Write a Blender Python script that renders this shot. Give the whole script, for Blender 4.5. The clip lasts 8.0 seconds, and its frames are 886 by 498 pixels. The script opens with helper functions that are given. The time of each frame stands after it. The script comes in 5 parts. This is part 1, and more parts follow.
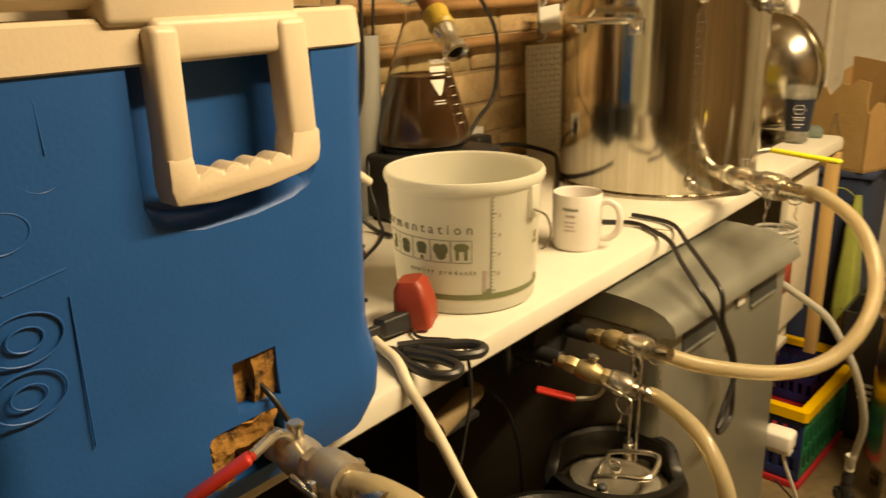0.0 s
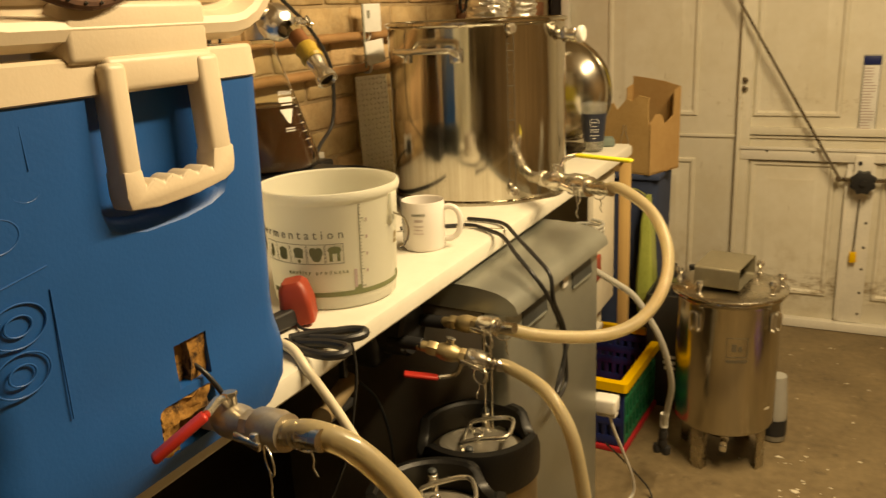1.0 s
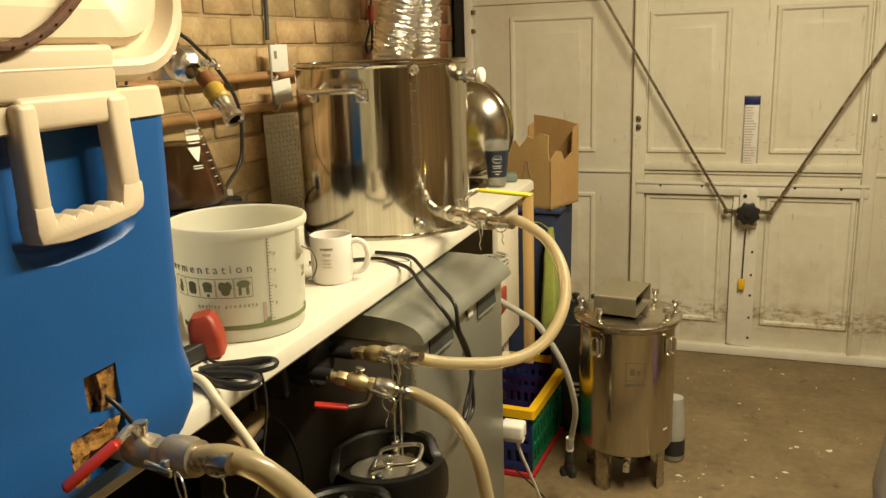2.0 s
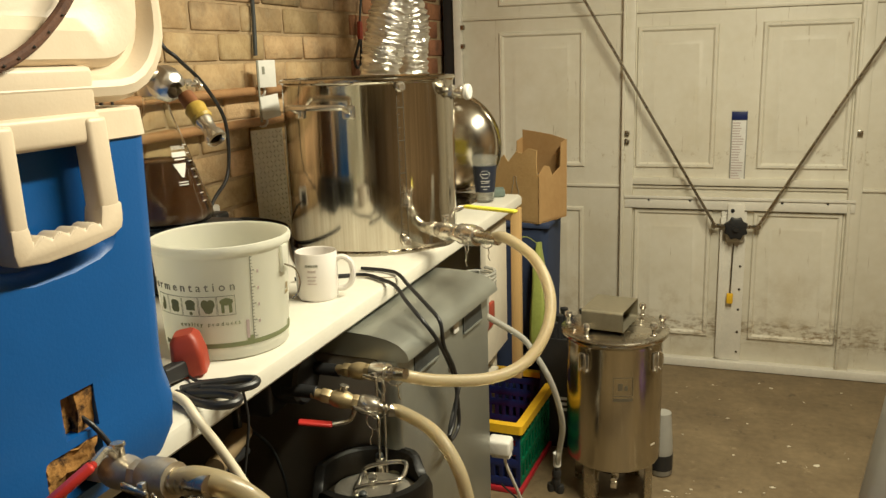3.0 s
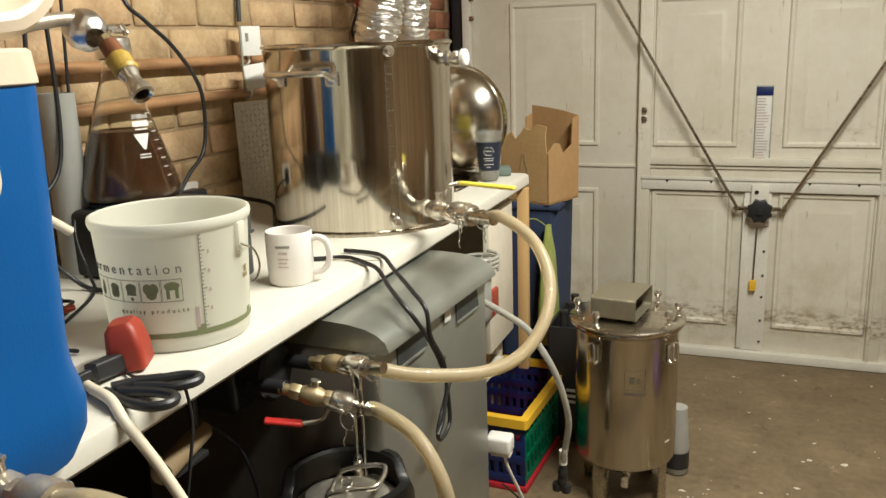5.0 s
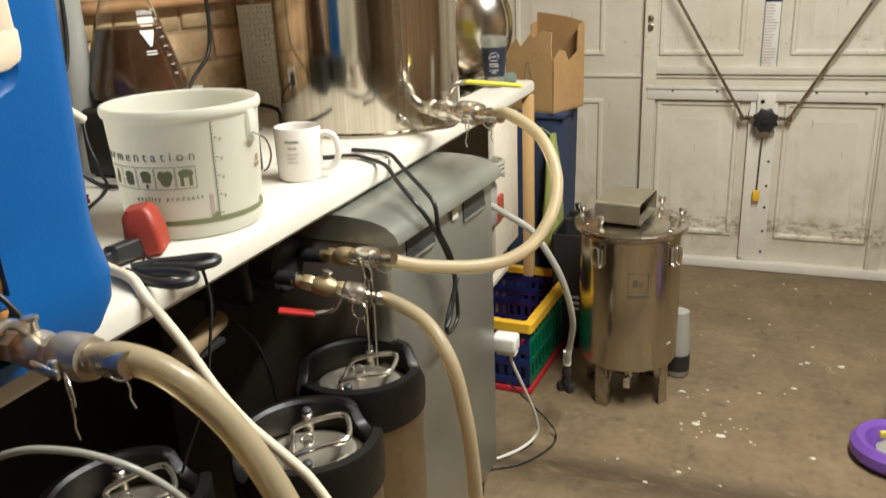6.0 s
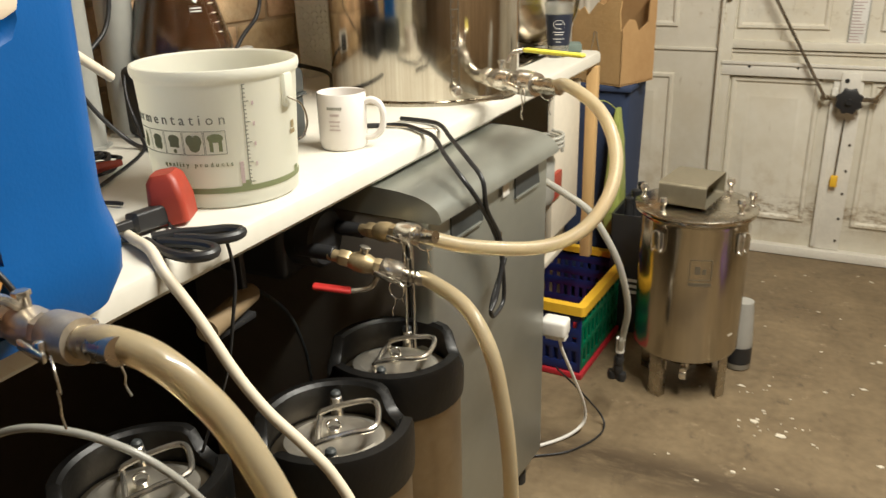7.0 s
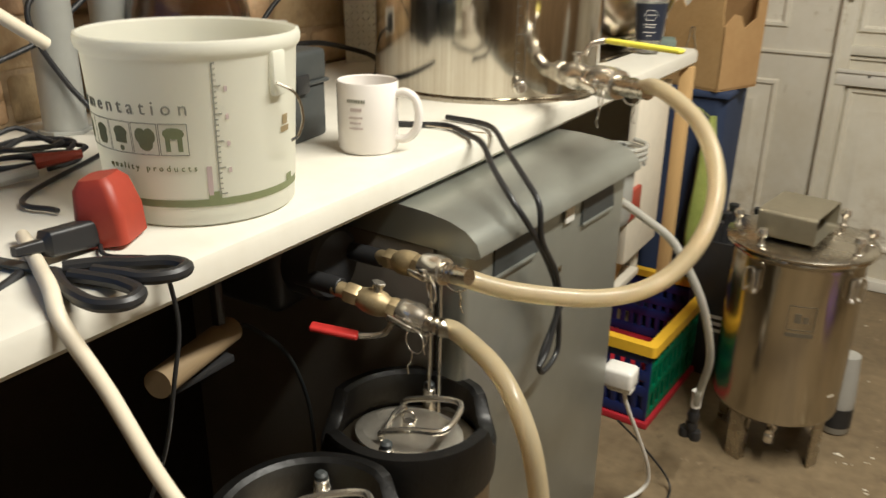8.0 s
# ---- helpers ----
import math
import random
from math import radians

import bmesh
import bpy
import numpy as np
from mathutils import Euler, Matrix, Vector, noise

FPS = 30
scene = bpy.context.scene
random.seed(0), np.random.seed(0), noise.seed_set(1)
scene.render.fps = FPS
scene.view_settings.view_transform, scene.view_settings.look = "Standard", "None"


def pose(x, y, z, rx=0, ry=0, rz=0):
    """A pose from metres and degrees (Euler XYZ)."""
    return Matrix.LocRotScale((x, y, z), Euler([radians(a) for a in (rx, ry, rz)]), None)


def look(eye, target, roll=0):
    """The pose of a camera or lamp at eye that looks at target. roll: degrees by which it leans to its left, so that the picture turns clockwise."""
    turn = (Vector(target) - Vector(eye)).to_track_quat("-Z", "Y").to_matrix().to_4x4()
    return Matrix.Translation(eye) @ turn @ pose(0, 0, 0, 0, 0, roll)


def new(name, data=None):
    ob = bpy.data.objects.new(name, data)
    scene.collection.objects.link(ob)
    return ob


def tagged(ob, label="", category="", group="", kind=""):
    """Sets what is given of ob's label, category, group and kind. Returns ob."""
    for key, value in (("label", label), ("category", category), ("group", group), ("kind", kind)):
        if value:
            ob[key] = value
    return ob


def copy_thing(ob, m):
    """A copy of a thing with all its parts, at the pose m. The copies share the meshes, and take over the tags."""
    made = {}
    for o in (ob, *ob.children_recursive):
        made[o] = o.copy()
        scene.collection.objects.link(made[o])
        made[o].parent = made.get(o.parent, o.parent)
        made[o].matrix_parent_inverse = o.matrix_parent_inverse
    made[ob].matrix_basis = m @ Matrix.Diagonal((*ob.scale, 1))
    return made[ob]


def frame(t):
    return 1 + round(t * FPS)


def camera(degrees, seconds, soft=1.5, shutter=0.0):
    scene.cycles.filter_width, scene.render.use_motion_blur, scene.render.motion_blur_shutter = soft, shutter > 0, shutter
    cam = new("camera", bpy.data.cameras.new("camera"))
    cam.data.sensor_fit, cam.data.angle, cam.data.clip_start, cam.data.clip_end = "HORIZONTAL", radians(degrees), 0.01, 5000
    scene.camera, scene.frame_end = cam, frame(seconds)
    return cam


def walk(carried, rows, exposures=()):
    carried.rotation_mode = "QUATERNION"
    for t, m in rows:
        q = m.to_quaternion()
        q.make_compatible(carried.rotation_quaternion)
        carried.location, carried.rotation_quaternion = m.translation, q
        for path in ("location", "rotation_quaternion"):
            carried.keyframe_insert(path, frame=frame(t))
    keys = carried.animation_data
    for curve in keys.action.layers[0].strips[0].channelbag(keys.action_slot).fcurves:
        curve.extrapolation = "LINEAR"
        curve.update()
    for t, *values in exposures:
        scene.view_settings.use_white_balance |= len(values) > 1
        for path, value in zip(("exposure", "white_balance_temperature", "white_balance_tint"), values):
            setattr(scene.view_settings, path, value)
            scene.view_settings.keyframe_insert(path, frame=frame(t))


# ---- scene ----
cam = camera(56.4, 8.0, soft=1.4, shutter=0.4)
PATH = [
    (0, (1.174, 0.344, 1.33), (-0.037, 1.811, 0.714), -1.4),
    (0.5, (1.216, 0.265, 1.333), (0.159, 1.862, 0.757), -2.7),
    (1, (1.216, 0.157, 1.336), (0.359, 1.877, 0.782), -2.6),
    (1.5, (1.239, 0.119, 1.336), (0.51, 1.905, 0.807), -2.5),
    (2, (1.25, 0.109, 1.343), (0.581, 1.932, 0.866), -2.0),
    (3.5, (1.267, 0.126, 1.353), (0.614, 1.963, 0.904), -1.8),
    (4, (1.265, 0.165, 1.348), (0.613, 2.002, 0.897), -1.8),
    (4.2, (1.264, 0.199, 1.344), (0.616, 2.037, 0.895), -1.8),
    (5.3, (1.273, 0.291, 1.29), (0.548, 2.086, 0.786), -1.8),
    (5.5, (1.279, 0.269, 1.284), (0.546, 2.055, 0.76), -1.7),
    (6, (1.267, 0.249, 1.256), (0.575, 2.008, 0.602), -2.4),
    (6.5, (1.249, 0.266, 1.239), (0.563, 2.001, 0.518), -2.3),
    (7, (1.258, 0.339, 1.241), (0.439, 2.016, 0.522), -1.4),
    (7.5, (1.25, 0.449, 1.236), (0.381, 2.109, 0.536), -0.8),
    (8, (1.159, 0.627, 1.19), (0.196, 2.217, 0.453), 0.9),
]
walk(cam, [(t, look(eye, target, roll)) for t, eye, target, roll in PATH],
     exposures=[(0.0, 0.02, 7900, 10), (1.0, 0.02, 7800, 8), (1.5, 0.12, 7200, 5), (2.2, 0.15, 5900, 2), (3.5, 0.12, 5400, 2), (4.2, 0.12, 5250, 5), (5.5, 0.4, 4750, 9), (6.5, 0.45, 4900, 10), (7.5, 0.4, 5000, 10), (8.0, 0.2, 4950, 10)])

# ---- world and lights ----
world = bpy.data.worlds.new("world")
scene.world = world
world.use_nodes = True
world.node_tree.nodes["Background"].inputs[0].default_value = (0.02, 0.02, 0.025, 1)
world.node_tree.nodes["Background"].inputs[1].default_value = 0.2


def tube_lamp(x, y, z, power, length):
    data = bpy.data.lights.new("ceiling_tube_light", "AREA")
    data.shape, data.size, data.size_y, data.energy, data.color = "RECTANGLE", 0.10, length, power, (1.0, 0.80, 0.52)
    lamp = new("ceiling_tube_light", data)
    lamp.matrix_world = pose(x, y, z, 0, 14, 0)
    return tagged(lamp, "fluorescent tube light on the garage ceiling", "lamp")


tube_lamp(1.62, 1.70, 2.26, 71, 1.5)


# ---- materials ----
def mat(name, color, rough=0.5, metal=0.0, dark=None, scale=8.0, amount=0.5, bump=0.0, bump_scale=80.0, stretch=(1, 1, 1),
        coat=0.0, trans=0.0, ior=1.45, rough_var=0.0, per_object=0.0, sss=0.0, emit=0.0, spec=0.5):
    """A procedural surface: two scales of colour variation, rough variation and fine relief."""
    m = bpy.data.materials.new(name)
    m.use_nodes = True
    nt = m.node_tree
    n, l = nt.nodes, nt.links
    b = n["Principled BSDF"]
    b.inputs["Roughness"].default_value = rough
    b.inputs["Metallic"].default_value = metal
    b.inputs["Coat Weight"].default_value = coat
    b.inputs["Transmission Weight"].default_value = trans
    b.inputs["IOR"].default_value = ior
    b.inputs["Specular IOR Level"].default_value = spec
    if sss:
        b.inputs["Subsurface Weight"].default_value = sss
        b.inputs["Subsurface Radius"].default_value = (0.02, 0.018, 0.01)
        b.inputs["Subsurface Scale"].default_value = 0.3
    coord = n.new("ShaderNodeTexCoord")
    mp = n.new("ShaderNodeMapping")
    mp.inputs["Scale"].default_value = stretch
    l.new(coord.outputs["Object"], mp.inputs["Vector"])
    big = n.new("ShaderNodeTexNoise")
    big.inputs["Scale"].default_value, big.inputs["Detail"].default_value, big.inputs["Roughness"].default_value = scale, 6, 0.6
    small = n.new("ShaderNodeTexNoise")
    small.inputs["Scale"].default_value, small.inputs["Detail"].default_value = scale * 9, 4
    for t in (big, small):
        l.new(mp.outputs["Vector"], t.inputs["Vector"])
    mixf = n.new("ShaderNodeMix")
    mixf.data_type = "FLOAT"
    mixf.inputs[0].default_value = 0.35
    l.new(big.outputs["Fac"], mixf.inputs[2])
    l.new(small.outputs["Fac"], mixf.inputs[3])
    ramp = n.new("ShaderNodeValToRGB")
    ramp.color_ramp.elements[0].position, ramp.color_ramp.elements[1].position = 0.5 - 0.22, 0.5 + 0.2
    d = dark or tuple(c * (1 - 0.35 * amount) for c in color)
    ramp.color_ramp.elements[0].color = (*d, 1)
    ramp.color_ramp.elements[1].color = (*color, 1)
    l.new(mixf.outputs[0], ramp.inputs["Fac"])
    out = ramp.outputs["Color"]
    if per_object:
        info = n.new("ShaderNodeObjectInfo")
        hsv = n.new("ShaderNodeHueSaturation")
        mr = n.new("ShaderNodeMapRange")
        mr.inputs["To Min"].default_value, mr.inputs["To Max"].default_value = 1 - per_object, 1 + per_object
        l.new(info.outputs["Random"], mr.inputs["Value"])
        l.new(mr.outputs["Result"], hsv.inputs["Value"])
        mh = n.new("ShaderNodeMapRange")
        mh.inputs["To Min"].default_value, mh.inputs["To Max"].default_value = 0.5 + per_object * 0.05, 0.5 - per_object * 0.05
        l.new(info.outputs["Random"], mh.inputs["Value"])
        l.new(mh.outputs["Result"], hsv.inputs["Hue"])
        l.new(out, hsv.inputs["Color"])
        out = hsv.outputs["Color"]
    l.new(out, b.inputs["Base Color"])
    if rough_var:
        mr2 = n.new("ShaderNodeMapRange")
        mr2.inputs["To Min"].default_value, mr2.inputs["To Max"].default_value = max(0.02, rough - rough_var), min(1, rough + rough_var)
        l.new(mixf.outputs[0], mr2.inputs["Value"])
        l.new(mr2.outputs["Result"], b.inputs["Roughness"])
    if bump:
        bt = n.new("ShaderNodeTexNoise")
        bt.inputs["Scale"].default_value, bt.inputs["Detail"].default_value = bump_scale, 4
        l.new(mp.outputs["Vector"], bt.inputs["Vector"])
        bp = n.new("ShaderNodeBump")
        bp.inputs["Strength"].default_value, bp.inputs["Distance"].default_value = bump, 0.002
        l.new(bt.outputs["Fac"], bp.inputs["Height"])
        l.new(bp.outputs["Normal"], b.inputs["Normal"])
    if emit:
        b.inputs["Emission Color"].default_value = (*color, 1)
        b.inputs["Emission Strength"].default_value = emit
    return m


def brushed(m, amount):
    """Turned and brushed round the upright axis, so that reflections draw out up and down."""
    nt = m.node_tree
    b = nt.nodes["Principled BSDF"]
    t = nt.nodes.new("ShaderNodeTangent")
    t.direction_type, t.axis = "RADIAL", "Z"
    nt.links.new(t.outputs["Tangent"], b.inputs["Tangent"])
    b.inputs["Anisotropic"].default_value, b.inputs["Anisotropic Rotation"].default_value = amount, 0.25
    return m


def stain(m, color, scale, low, high, zmin=None, zmax=None, stretch=(1, 1, 1), weight=1.0, axis="Z"):
    """Lay blotches of a second colour over a material, broken up by noise; optionally in a band along one axis (door
    splashes, darker brick and floor bands).
    """
    nt = m.node_tree
    n, l = nt.nodes, nt.links
    b = n["Principled BSDF"]
    src = b.inputs["Base Color"].links[0].from_socket
    geo = n.new("ShaderNodeNewGeometry")
    mp = n.new("ShaderNodeMapping")
    mp.inputs["Scale"].default_value = stretch
    l.new(geo.outputs["Position"], mp.inputs["Vector"])
    no = n.new("ShaderNodeTexNoise")
    no.inputs["Scale"].default_value, no.inputs["Detail"].default_value, no.inputs["Roughness"].default_value = scale, 8, 0.7
    l.new(mp.outputs["Vector"], no.inputs["Vector"])
    mr = n.new("ShaderNodeMapRange")
    mr.inputs["From Min"].default_value, mr.inputs["From Max"].default_value = low, high
    mr.inputs["To Max"].default_value = weight
    l.new(no.outputs["Fac"], mr.inputs["Value"])
    fac = mr.outputs["Result"]
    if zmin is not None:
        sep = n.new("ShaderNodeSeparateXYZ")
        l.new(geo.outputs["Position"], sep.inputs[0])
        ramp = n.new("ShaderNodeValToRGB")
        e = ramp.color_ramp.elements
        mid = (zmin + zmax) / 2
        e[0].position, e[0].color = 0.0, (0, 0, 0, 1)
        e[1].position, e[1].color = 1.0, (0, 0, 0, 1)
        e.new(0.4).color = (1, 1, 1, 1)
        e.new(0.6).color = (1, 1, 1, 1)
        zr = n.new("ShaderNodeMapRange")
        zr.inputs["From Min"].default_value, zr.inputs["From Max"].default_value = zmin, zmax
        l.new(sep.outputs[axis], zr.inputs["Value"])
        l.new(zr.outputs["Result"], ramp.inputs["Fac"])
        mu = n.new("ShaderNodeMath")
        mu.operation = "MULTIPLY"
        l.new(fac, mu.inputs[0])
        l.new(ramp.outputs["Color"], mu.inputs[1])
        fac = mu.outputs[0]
    mix = n.new("ShaderNodeMix")
    mix.data_type = "RGBA"
    l.new(fac, mix.inputs[0])
    l.new(src, mix.inputs[6])
    mix.inputs[7].default_value = (*color, 1)
    l.new(mix.outputs[2], b.inputs["Base Color"])
    return m


M = {}
M["brick"] = stain(stain(mat("stock_brick", (0.62, 0.45, 0.25), 0.92, dark=(0.38, 0.25, 0.12), scale=9, bump=0.9, bump_scale=120, per_object=0.2),
                   (0.18, 0.12, 0.07), 4.5, 0.52, 0.75), (0.60, 0.50, 0.32), 11.0, 0.5, 0.75, weight=0.6)
# darker blotches over the bricks between heights 1.40 and 1.95
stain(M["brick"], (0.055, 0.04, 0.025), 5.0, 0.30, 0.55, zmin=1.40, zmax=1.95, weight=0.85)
M["brick_red"] = stain(mat("red_brown_brick", (0.36, 0.17, 0.085), 0.92, dark=(0.22, 0.10, 0.05), scale=10, bump=0.9, bump_scale=120, per_object=0.2), (0.10, 0.06, 0.04), 5.0, 0.52, 0.72)
M["mortar"] = mat("mortar", (0.48, 0.36, 0.21), 0.95, dark=(0.28, 0.20, 0.11), scale=20, bump=0.9, bump_scale=150)
M["plaster"] = mat("garage_wall_paint", (0.66, 0.60, 0.48), 0.9, scale=3, bump=0.4)
M["wall_brick"] = mat("side_wall_brick", (0.36, 0.26, 0.15), 0.9, dark=(0.22, 0.15, 0.08), scale=5, bump=0.6)
M["sheet_steel"] = mat("grey_sheet_steel", (0.40, 0.36, 0.26), 0.42, 0.75, dark=(0.30, 0.27, 0.19), scale=8, rough_var=0.1)
M["ceiling"] = mat("ceiling_board", (0.6, 0.53, 0.4), 0.9, scale=2)
M["concrete"] = mat("concrete_floor", (0.25, 0.19, 0.105), 0.6, dark=(0.105, 0.075, 0.04), scale=4.2, bump=0.6, bump_scale=60, rough_var=0.18)
stain(M["concrete"], (0.13, 0.095, 0.05), 1.6, 0.55, 0.72, weight=0.7)
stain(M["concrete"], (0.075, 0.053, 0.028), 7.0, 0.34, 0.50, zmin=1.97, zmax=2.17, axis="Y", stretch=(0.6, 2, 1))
stain(M["concrete"], (0.46, 0.37, 0.23), 9.0, 0.62, 0.72, weight=0.5)
stain(M["concrete"], (0.07, 0.05, 0.03), 16.0, 0.58, 0.68, weight=0.6, stretch=(1, 0.6, 1))
stain(M["concrete"], (0.50, 0.42, 0.29), 60.0, 0.66, 0.72, weight=0.5, stretch=(0.35, 1, 1))
M["door"] = mat("door_paint", (0.74, 0.71, 0.61), 0.42, dark=(0.64, 0.60, 0.48), scale=3, bump=0.12, bump_scale=30, spec=0.4)
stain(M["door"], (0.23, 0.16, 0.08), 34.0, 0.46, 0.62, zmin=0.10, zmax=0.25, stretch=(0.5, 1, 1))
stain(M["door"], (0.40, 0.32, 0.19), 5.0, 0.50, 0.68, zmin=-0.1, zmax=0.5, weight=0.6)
stain(M["door"], (0.35, 0.27, 0.15), 45.0, 0.56, 0.70, zmin=0.84, zmax=1.0, weight=0.8)
stain(M["door"], (0.30, 0.22, 0.12), 60.0, 0.63, 0.70, weight=0.7, stretch=(1, 1, 0.09))
stain(M["door"], (0.55, 0.48, 0.33), 2.2, 0.5, 0.75, weight=0.5)
M["white_metal"] = mat("white_painted_steel", (0.78, 0.75, 0.66), 0.4, scale=10)
M["laminate"] = mat("white_laminate", (0.69, 0.67, 0.59), 0.34, dark=(0.61, 0.58, 0.49), scale=5, bump=0.05, rough_var=0.12)
stain(M["laminate"], (0.45, 0.33, 0.18), 26.0, 0.66, 0.78, weight=0.5)
M["blue"] = mat("blue_cooler_plastic", (0.012, 0.098, 0.36), 0.42, dark=(0.010, 0.085, 0.31), scale=3, bump=0.12, bump_scale=260, rough_var=0.08)
M["cream"] = mat("white_cooler_plastic", (0.74, 0.64, 0.49), 0.4, dark=(0.68, 0.57, 0.42), scale=4, bump=0.1, bump_scale=240)
M["foam"] = stain(mat("foam_insulation", (0.50, 0.27, 0.07), 0.95, dark=(0.28, 0.13, 0.03), scale=30, bump=1.0, bump_scale=120), (0.05, 0.025, 0.01), 40, 0.5, 0.62)
M["steel"] = brushed(mat("brushed_steel", (0.72, 0.68, 0.59), 0.125, 1.0, dark=(0.36, 0.32, 0.25), scale=22, bump=0.34, bump_scale=28, stretch=(1, 1, 0.012), rough_var=0.05), 0.6)
M["polished"] = mat("polished_steel", (0.74, 0.70, 0.61), 0.2, 1.0, dark=(0.60, 0.56, 0.47), scale=8, bump=0.03, bump_scale=12, rough_var=0.04)
M["steel_dull"] = mat("satin_steel", (0.54, 0.50, 0.42), 0.27, 1.0, dark=(0.42, 0.38, 0.30), scale=5, bump=0.06, bump_scale=60, rough_var=0.1)
M["vessel"] = brushed(mat("satin_vessel_steel", (0.56, 0.51, 0.41), 0.19, 1.0, dark=(0.40, 0.36, 0.27), scale=9, bump=0.12, bump_scale=22, stretch=(1, 1, 0.04), rough_var=0.06), 0.55)
M["keg_body"] = stain(mat("dusty_keg_steel", (0.42, 0.36, 0.26), 0.4, 1.0, dark=(0.3, 0.25, 0.17), scale=6, rough_var=0.12), (0.3, 0.2, 0.1), 12, 0.6, 0.8, weight=0.5)
M["keg_lid"] = mat("pale_satin_steel", (0.60, 0.57, 0.50), 0.36, 0.8, dark=(0.46, 0.43, 0.36), scale=14, rough_var=0.1)
M["chrome"] = mat("bright_steel", (0.74, 0.70, 0.61), 0.24, 0.9, scale=20, rough_var=0.06)
M["brass"] = mat("worn_brass", (0.60, 0.49, 0.28), 0.42, 0.7, dark=(0.38, 0.29, 0.15), scale=30, rough_var=0.12)
M["bronze"] = mat("copper_fitting", (0.26, 0.11, 0.045), 0.45, 0.4, dark=(0.16, 0.07, 0.03), scale=40)
M["cord"] = mat("brown_cord", (0.16, 0.075, 0.04), 0.8, dark=(0.05, 0.025, 0.02), scale=60, bump=0.6)
M["tape"] = mat("yellow_tape", (0.50, 0.36, 0.06), 0.4, dark=(0.36, 0.24, 0.04), scale=40, bump=0.6)
M["copper"] = mat("painted_copper_pipe", (0.46, 0.27, 0.12), 0.5, 0.2, dark=(0.33, 0.18, 0.08), scale=14, rough_var=0.1)
M["rubber"] = mat("black_rubber", (0.007, 0.0065, 0.006), 0.42, dark=(0.004, 0.004, 0.0036), scale=12, bump=0.25, bump_scale=120, rough_var=0.12)
M["black"] = mat("black_plastic", (0.024, 0.024, 0.025), 0.38, scale=10, bump=0.1)
M["charcoal"] = mat("dark_grey_plastic", (0.05, 0.055, 0.055), 0.45, scale=10, bump=0.1)
M["hose"] = mat("silicone_hose", (0.74, 0.64, 0.42), 0.34, dark=(0.66, 0.54, 0.31), scale=7, trans=0.58, ior=1.25, coat=0.35)
M["hose_thin"] = mat("clear_vinyl_hose", (0.72, 0.71, 0.64), 0.25, scale=5, trans=0.55, ior=1.35)
M["cable_white"] = mat("cream_cable", (0.80, 0.72, 0.55), 0.45, scale=10)
M["white"] = mat("white_plastic", (0.82, 0.80, 0.74), 0.35, scale=12)
M["paper"] = mat("paper", (0.80, 0.79, 0.74), 0.85, scale=6)
M["ceramic"] = mat("white_glazed_ceramic", (0.80, 0.76, 0.72), 0.12, dark=(0.77, 0.73, 0.68), scale=3, coat=0.4)
M["bucket"] = mat("translucent_white_bucket", (0.87, 0.87, 0.79), 0.4, dark=(0.83, 0.83, 0.74), scale=3, bump=0.08)


def translucent(m, color, weight):
    """Let some light through a thin milky wall."""
    nt = m.node_tree
    glow = nt.nodes.new("ShaderNodeBsdfTranslucent")
    glow.inputs["Color"].default_value = (*color, 1)
    both = nt.nodes.new("ShaderNodeMixShader")
    both.inputs[0].default_value = weight
    nt.links.new(nt.nodes["Principled BSDF"].outputs[0], both.inputs[1])
    nt.links.new(glow.outputs[0], both.inputs[2])
    nt.links.new(both.outputs[0], nt.nodes["Material Output"].inputs["Surface"])


translucent(M["bucket"], (0.93, 0.92, 0.84), 0.5)
M["nickel"] = mat("worn_nickel_plate", (0.56, 0.50, 0.40), 0.38, 0.65, dark=(0.40, 0.34, 0.25), scale=30, rough_var=0.12)
M["print_grey"] = mat("grey_print", (0.26, 0.26, 0.21), 0.6, scale=30)
M["print_green"] = mat("olive_print", (0.21, 0.23, 0.11), 0.6, dark=(0.17, 0.19, 0.09), scale=30)
M["print_faint"] = mat("faded_print", (0.52, 0.42, 0.40), 0.5, scale=30)
M["print_white"] = mat("white_print", (0.8, 0.78, 0.72), 0.6, scale=30)
M["gauge"] = mat("etched_marks", (0.10, 0.085, 0.06), 0.5, 0.4, scale=30)
M["etch"] = mat("etched_steel", (0.20, 0.175, 0.125), 0.5, 0.6, scale=30)
M["red"] = mat("red_plastic", (0.34, 0.048, 0.022), 0.45, dark=(0.26, 0.036, 0.018), scale=10)
M["red_lever"] = mat("red_vinyl_grip", (0.62, 0.045, 0.035), 0.34, scale=10)
M["yellow_lever"] = mat("yellow_vinyl_grip", (0.78, 0.70, 0.05), 0.4, scale=10)
M["silver"] = mat("silver_appliance_paint", (0.37, 0.38, 0.34), 0.34, 0.7, dark=(0.31, 0.32, 0.285), scale=3, bump=0.04, bump_scale=300, rough_var=0.05)
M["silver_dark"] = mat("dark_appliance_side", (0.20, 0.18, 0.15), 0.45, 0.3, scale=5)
M["glass"] = mat("clear_glass", (0.95, 0.96, 0.93), 0.03, trans=1.0, ior=1.45, scale=2, dark=(0.94, 0.95, 0.92))
M["wort"] = mat("brown_wort", (0.10, 0.045, 0.02), 0.15, trans=0.15, ior=1.34, dark=(0.085, 0.036, 0.016), scale=4)
M["foil"] = mat("aluminium_foil", (0.86, 0.84, 0.80), 0.3, 1.0, scale=20, bump=0.9, bump_scale=70, rough_var=0.1)
M["tread"] = mat("bare_aluminium", (0.84, 0.82, 0.75), 0.4, 0.2, scale=12, rough_var=0.1)
